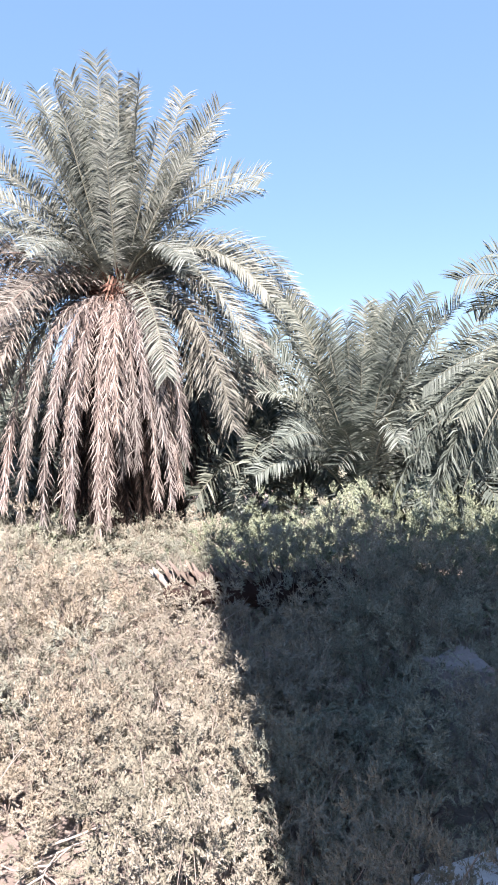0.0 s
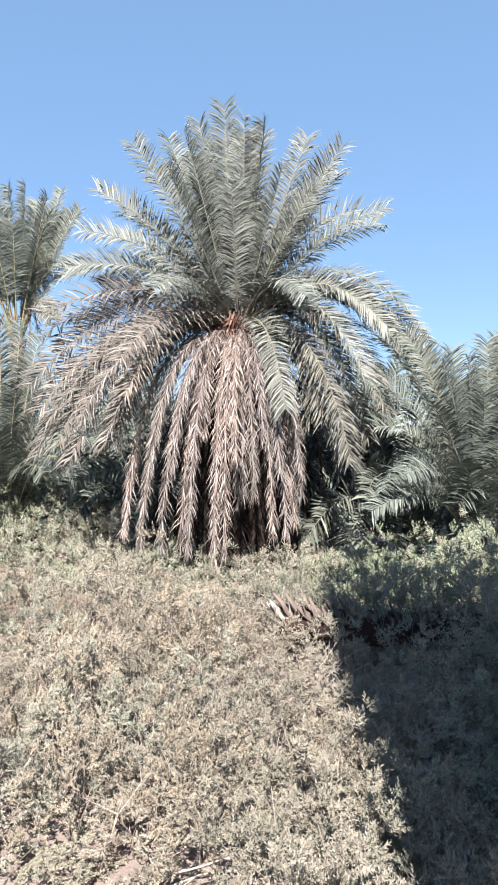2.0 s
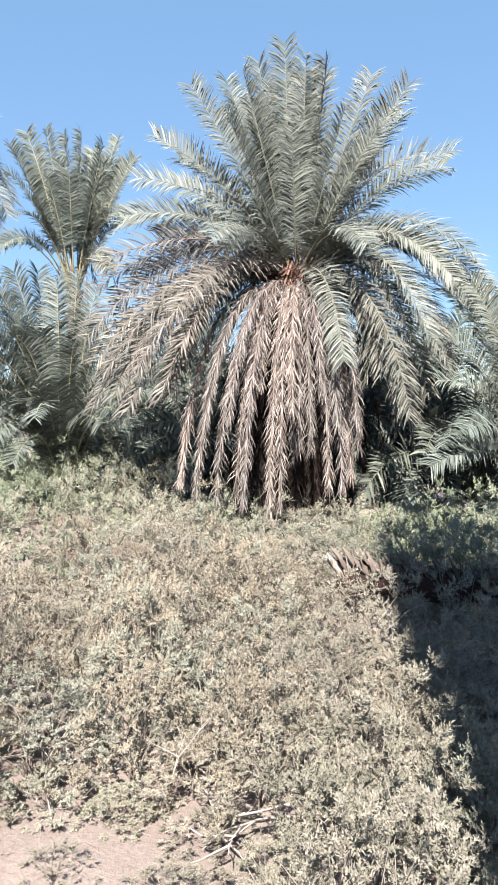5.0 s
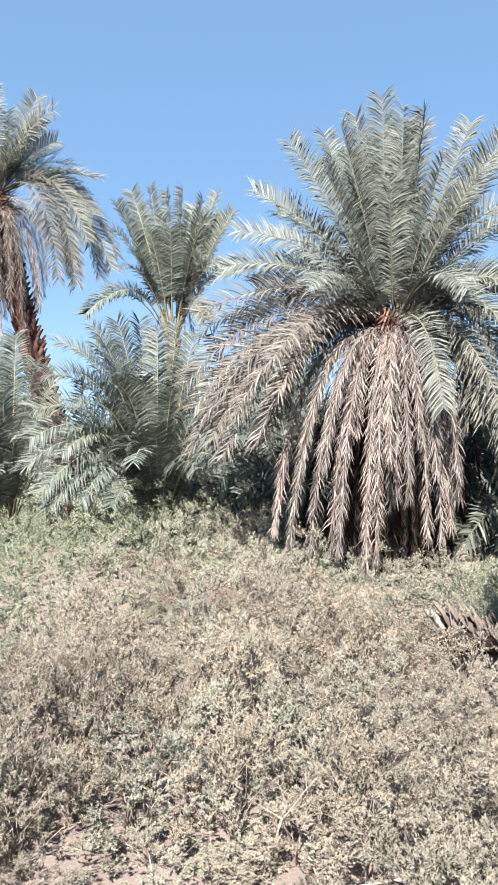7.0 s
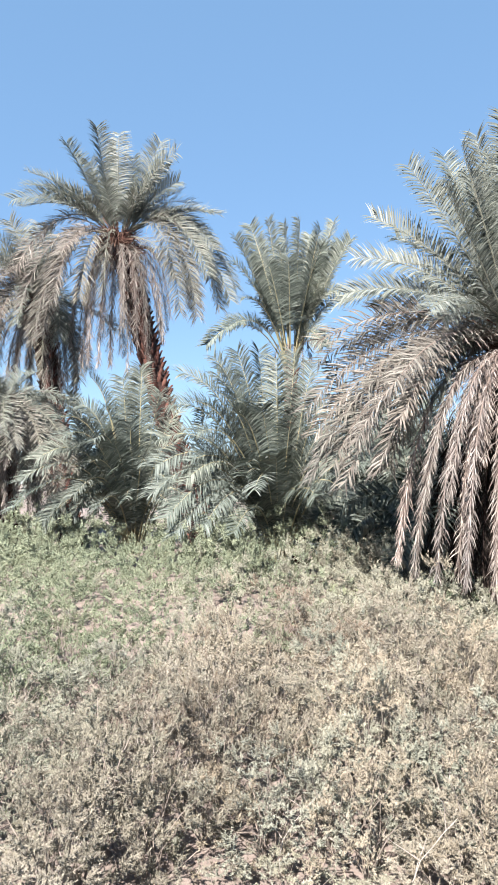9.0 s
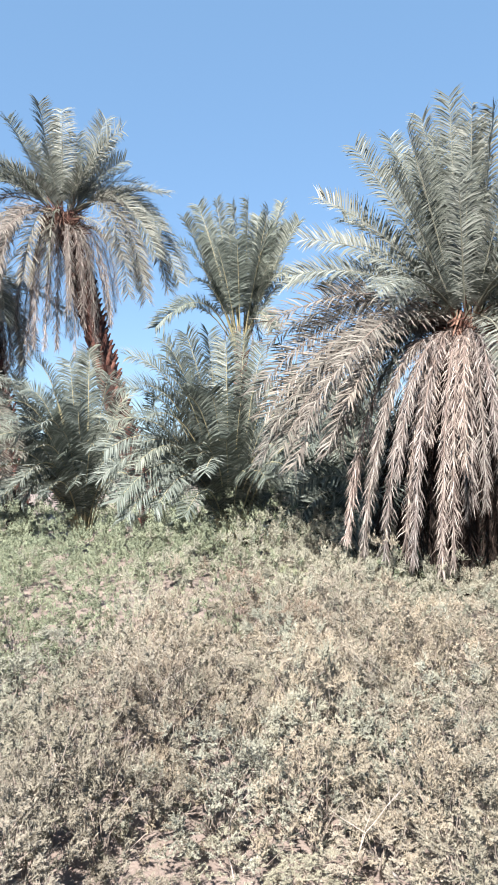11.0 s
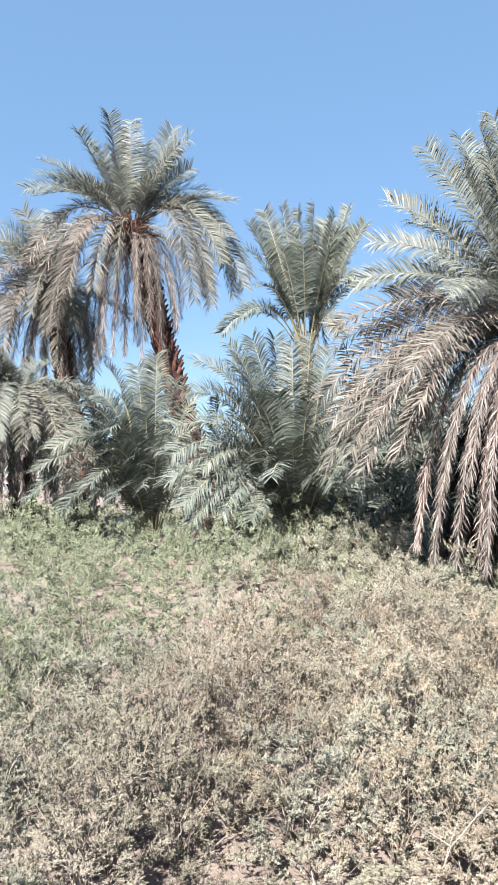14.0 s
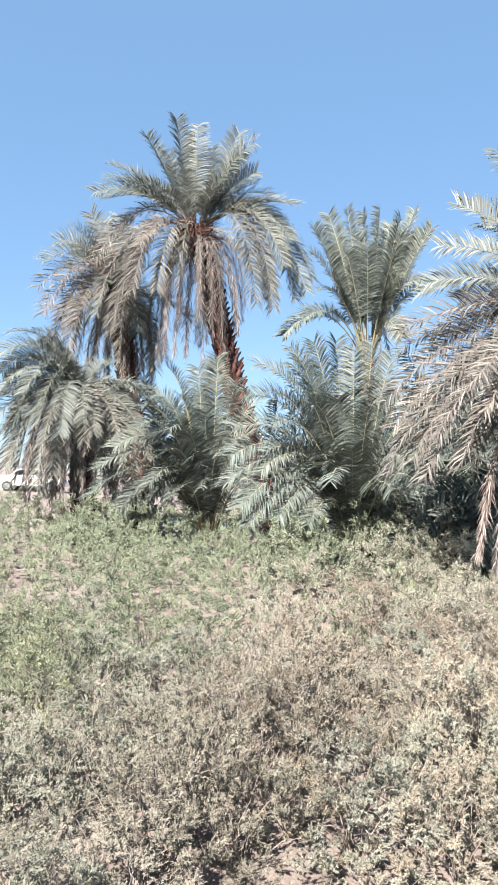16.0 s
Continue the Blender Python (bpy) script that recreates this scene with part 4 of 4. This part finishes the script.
def standing_twig(seed, x, y, height, sprawl, label="bare upright twig rising out of the shrubs"):
    """A leafless stem that stands among the shrubs."""
    rng = np.random.default_rng(seed)
    ob = tagged(new("bare_twig"), label, "twig", "bare twigs")
    ob.location = (x, y, float(relief(x, y)) - 0.02)
    line = twig_line(rng, (0, 0, 0), unit(np.array([rng.normal(0, sprawl), rng.normal(0, sprawl), 1.0])), height, 0.07, 8)
    v, q = tube(line, np.linspace(0.0028, 0.0009, 8), 5)
    link("stem", blades_mesh("stem", v, q, NO_TRIS, M_DEADWOOD), ob)
    for k in range(3, 8):
        d = unit(np.array([rng.normal(0, .6), rng.normal(0, .6), 0.8]))
        b = twig_line(rng, line[k], d, height * rng.uniform(0.15, 0.35), 0.06, 4)
        v, q = tube(b, np.linspace(0.0019, 0.0007, 4), 4)
        link("twig", blades_mesh("twig", v, q, NO_TRIS, M_DEADWOOD), ob)


rng = np.random.default_rng(33)
for i in range(56):
    a, d = radians(rng.uniform(-52, 24)), rng.uniform(2.7, 5.5)
    x, y = d * math.sin(a), d * math.cos(a)
    standing_twig(200 + i, x, y, rng.uniform(0.42, 0.62), 0.5 if i % 3 else 1.0)

# fallen palm trunk with pale split leaf bases, half sunk in the shrubs
def fallen_trunk(x, y, length):
    rng = np.random.default_rng(77)
    ob = tagged(new("fallen_palm_trunk"), "fallen red-brown palm trunk clad in pale split leaf bases", "palm trunk")
    ob.location = (x, y, float(relief(x, y)))
    n = 9
    u = np.linspace(0, 1, n)
    pts = np.stack([u * length, 0.10 * u, 0.36 - 0.05 * u + 0.01 * np.sin(9 * u)], -1)
    v, q = tube(pts, 0.13 + 0.012 * np.sin(17 * u), 12)
    end = np.array([np.arange(12)])
    log = mesh_from("log", v, [tuple(f) for f in q.tolist()] + [tuple(end[0][::-1].tolist()), tuple((end[0] + 12 * (n - 1)).tolist())], M_TRUNK, True)
    link("log", log, ob)
    for i in range(64):
        w = (i + rng.uniform(0, 0.8)) / 64
        a = radians(rng.uniform(-75, 75) if i > 7 else -60 + 17 * i)           # round the upper and the camera side
        o = np.array([0.0, -math.cos(a) * 0.75, 0.45 + 0.55 * math.sin(a + 0.7)])
        o = o / np.linalg.norm(o)
        c = np.array([w * length, 0.10 * w, 0.36 - 0.05 * w]) + o * 0.11
        sd = unit(np.cross(o, np.array([1.0, 0, 0])))
        out = unit(o * rng.uniform(0.5, 1.0) + np.array([-rng.uniform(0.1, 1.1), rng.normal(0, 0.25), 0.35]))
        ln, k0 = rng.uniform(0.10, 0.17) * (1.35 if i < 9 else 1.0), rng.uniform(0.028, 0.045) * (1.25 if i < 9 else 1.0)
        vs = []
        for p, k in ((c, k0), (c + out * ln * 0.55, k0 * 0.8), (c + out * ln + np.array([0, 0, 0.015]), k0 * 0.35)):
            vs += [p - sd * k, p + sd * k, p + sd * k * 0.7 + o * 0.018, p - sd * k * 0.7 + o * 0.018]
        qs = [[r + j, r + (j + 1) % 4, r + 4 + (j + 1) % 4, r + 4 + j] for r in (0, 4) for j in range(4)] + [[8, 9, 10, 11]]
        link("leaf_base", blades_mesh("leaf_base", np.array(vs), np.array(qs), NO_TRIS, M_DEADWOOD if i in (1, 2, 4, 6) else M_BOOT_PALE), ob)


fallen_trunk(-0.40, 5.50, 1.55)

# block of caked earth half hidden in the shaded shrubs
bm = bmesh.new()
box(bm, (-0.15, -0.16, -0.05), (0.15, 0.16, 0.40), 0.035)
bmesh.ops.subdivide_edges(bm, edges=bm.edges[:], cuts=4, use_grid_fill=True)
for v in bm.verts:                                                             # worn, crumbled faces
    v.co += v.co.normalized() * 0.045 * noise.noise(v.co * 9.0)
me = bpy.data.meshes.new("earth_block")
bm.to_mesh(me)
bm.free()
me.materials.append(M_EARTH)
block = tagged(link("earth_block", me), "grey block of caked earth half hidden in shaded shrubs", "earth block")
block.matrix_world = pose(1.30, 3.62, 0, 0, 0, 4)

# ---------------------------------------------------------------- far side: a parked car and a low wall
def plain(name, col, rough=0.5, metal=0.0):
    m, nodes, links, b = mat_base(name, rough)
    n = noise_tex(nodes, links, 6.0, 4.0)
    links.new(ramp(nodes, links, n, [(0.3, tuple(c * 0.88 for c in col)), (0.7, col)]), b.inputs["Base Color"])
    b.inputs["Metallic"].default_value = metal
    return m


M_CAR, M_GLASS, M_TYRE, M_RIM = plain("car_paint_white", (0.78, 0.78, 0.77), 0.3), plain("car_glass", (0.05, 0.06, 0.07), 0.08), plain("rubber", (0.03, 0.03, 0.03), 0.9), plain("rim_metal", (0.5, 0.5, 0.5), 0.35, 1.0)


def car(x, y, turn):
    ob = tagged(new("car"), "white parked saloon car beyond the palms", "car")
    prof = [(-2.1, 0.35), (-2.15, 0.75), (-1.95, 0.95), (-1.25, 1.0), (-0.7, 1.42), (0.55, 1.45), (1.2, 1.02), (1.95, 0.88), (2.15, 0.7), (2.15, 0.35)]
    bm = bmesh.new()
    a = [bm.verts.new((px, -0.82, pz)) for px, pz in prof]
    b = [bm.verts.new((px, 0.82, pz)) for px, pz in prof]
    bm.faces.new(a)
    bm.faces.new(b[::-1])
    for i in range(len(prof)):
        j = (i + 1) % len(prof)
        bm.faces.new((a[j], a[i], b[i], b[j]))
    bmesh.ops.recalc_face_normals(bm, faces=bm.faces[:])
    bmesh.ops.bevel(bm, geom=bm.edges[:], offset=0.05, segments=2, affect="EDGES")
    part("body", bm, M_CAR, ob)
    for side in (-0.835, 0.835):
        bm = bmesh.new()
        f = [bm.verts.new((px, side, pz)) for px, pz in ((-1.0, 1.05), (-0.62, 1.36), (0.48, 1.38), (0.95, 1.05))]
        bm.faces.new(f)
        bmesh.ops.solidify(bm, geom=bm.faces[:], thickness=0.01)
        part("side_window", bm, M_GLASS, ob)
    for px in (-1.35, 1.35):
        for side in (-0.78, 0.78):
            bm = bmesh.new()
            bmesh.ops.create_cone(bm, cap_ends=True, segments=24, radius1=0.32, radius2=0.32, depth=0.2, matrix=Matrix.Translation((px, side, 0.32)) @ Matrix.Rotation(radians(90), 4, "X"))
            w = part("wheel", bm, M_TYRE, ob)
            bm = bmesh.new()
            bmesh.ops.create_cone(bm, cap_ends=True, segments=20, radius1=0.2, radius2=0.2, depth=0.22, matrix=Matrix.Translation((px, side, 0.32)) @ Matrix.Rotation(radians(90), 4, "X"))
            part("rim", bm, M_RIM, w)
    ob.matrix_world = pose(x, y, float(relief(x, y)), 0, 0, turn)


car(-37.0, 30.4, 35)

bm = bmesh.new()
box(bm, (-26, -0.12, -0.1), (-1, 0.12, 1.0), 0.02)
box(bm, (-26.05, -0.17, 1.0), (-0.95, 0.17, 1.08), 0.02)
me = bpy.data.meshes.new("wall_west")
bm.to_mesh(me)
bm.free()
me.materials.append(M_PLASTER)
w = tagged(link("wall_west", me), "low pale boundary wall far behind the palms", "wall", kind="structure")
w.matrix_world = pose(-36, 33, 0, 0, 0, 42)
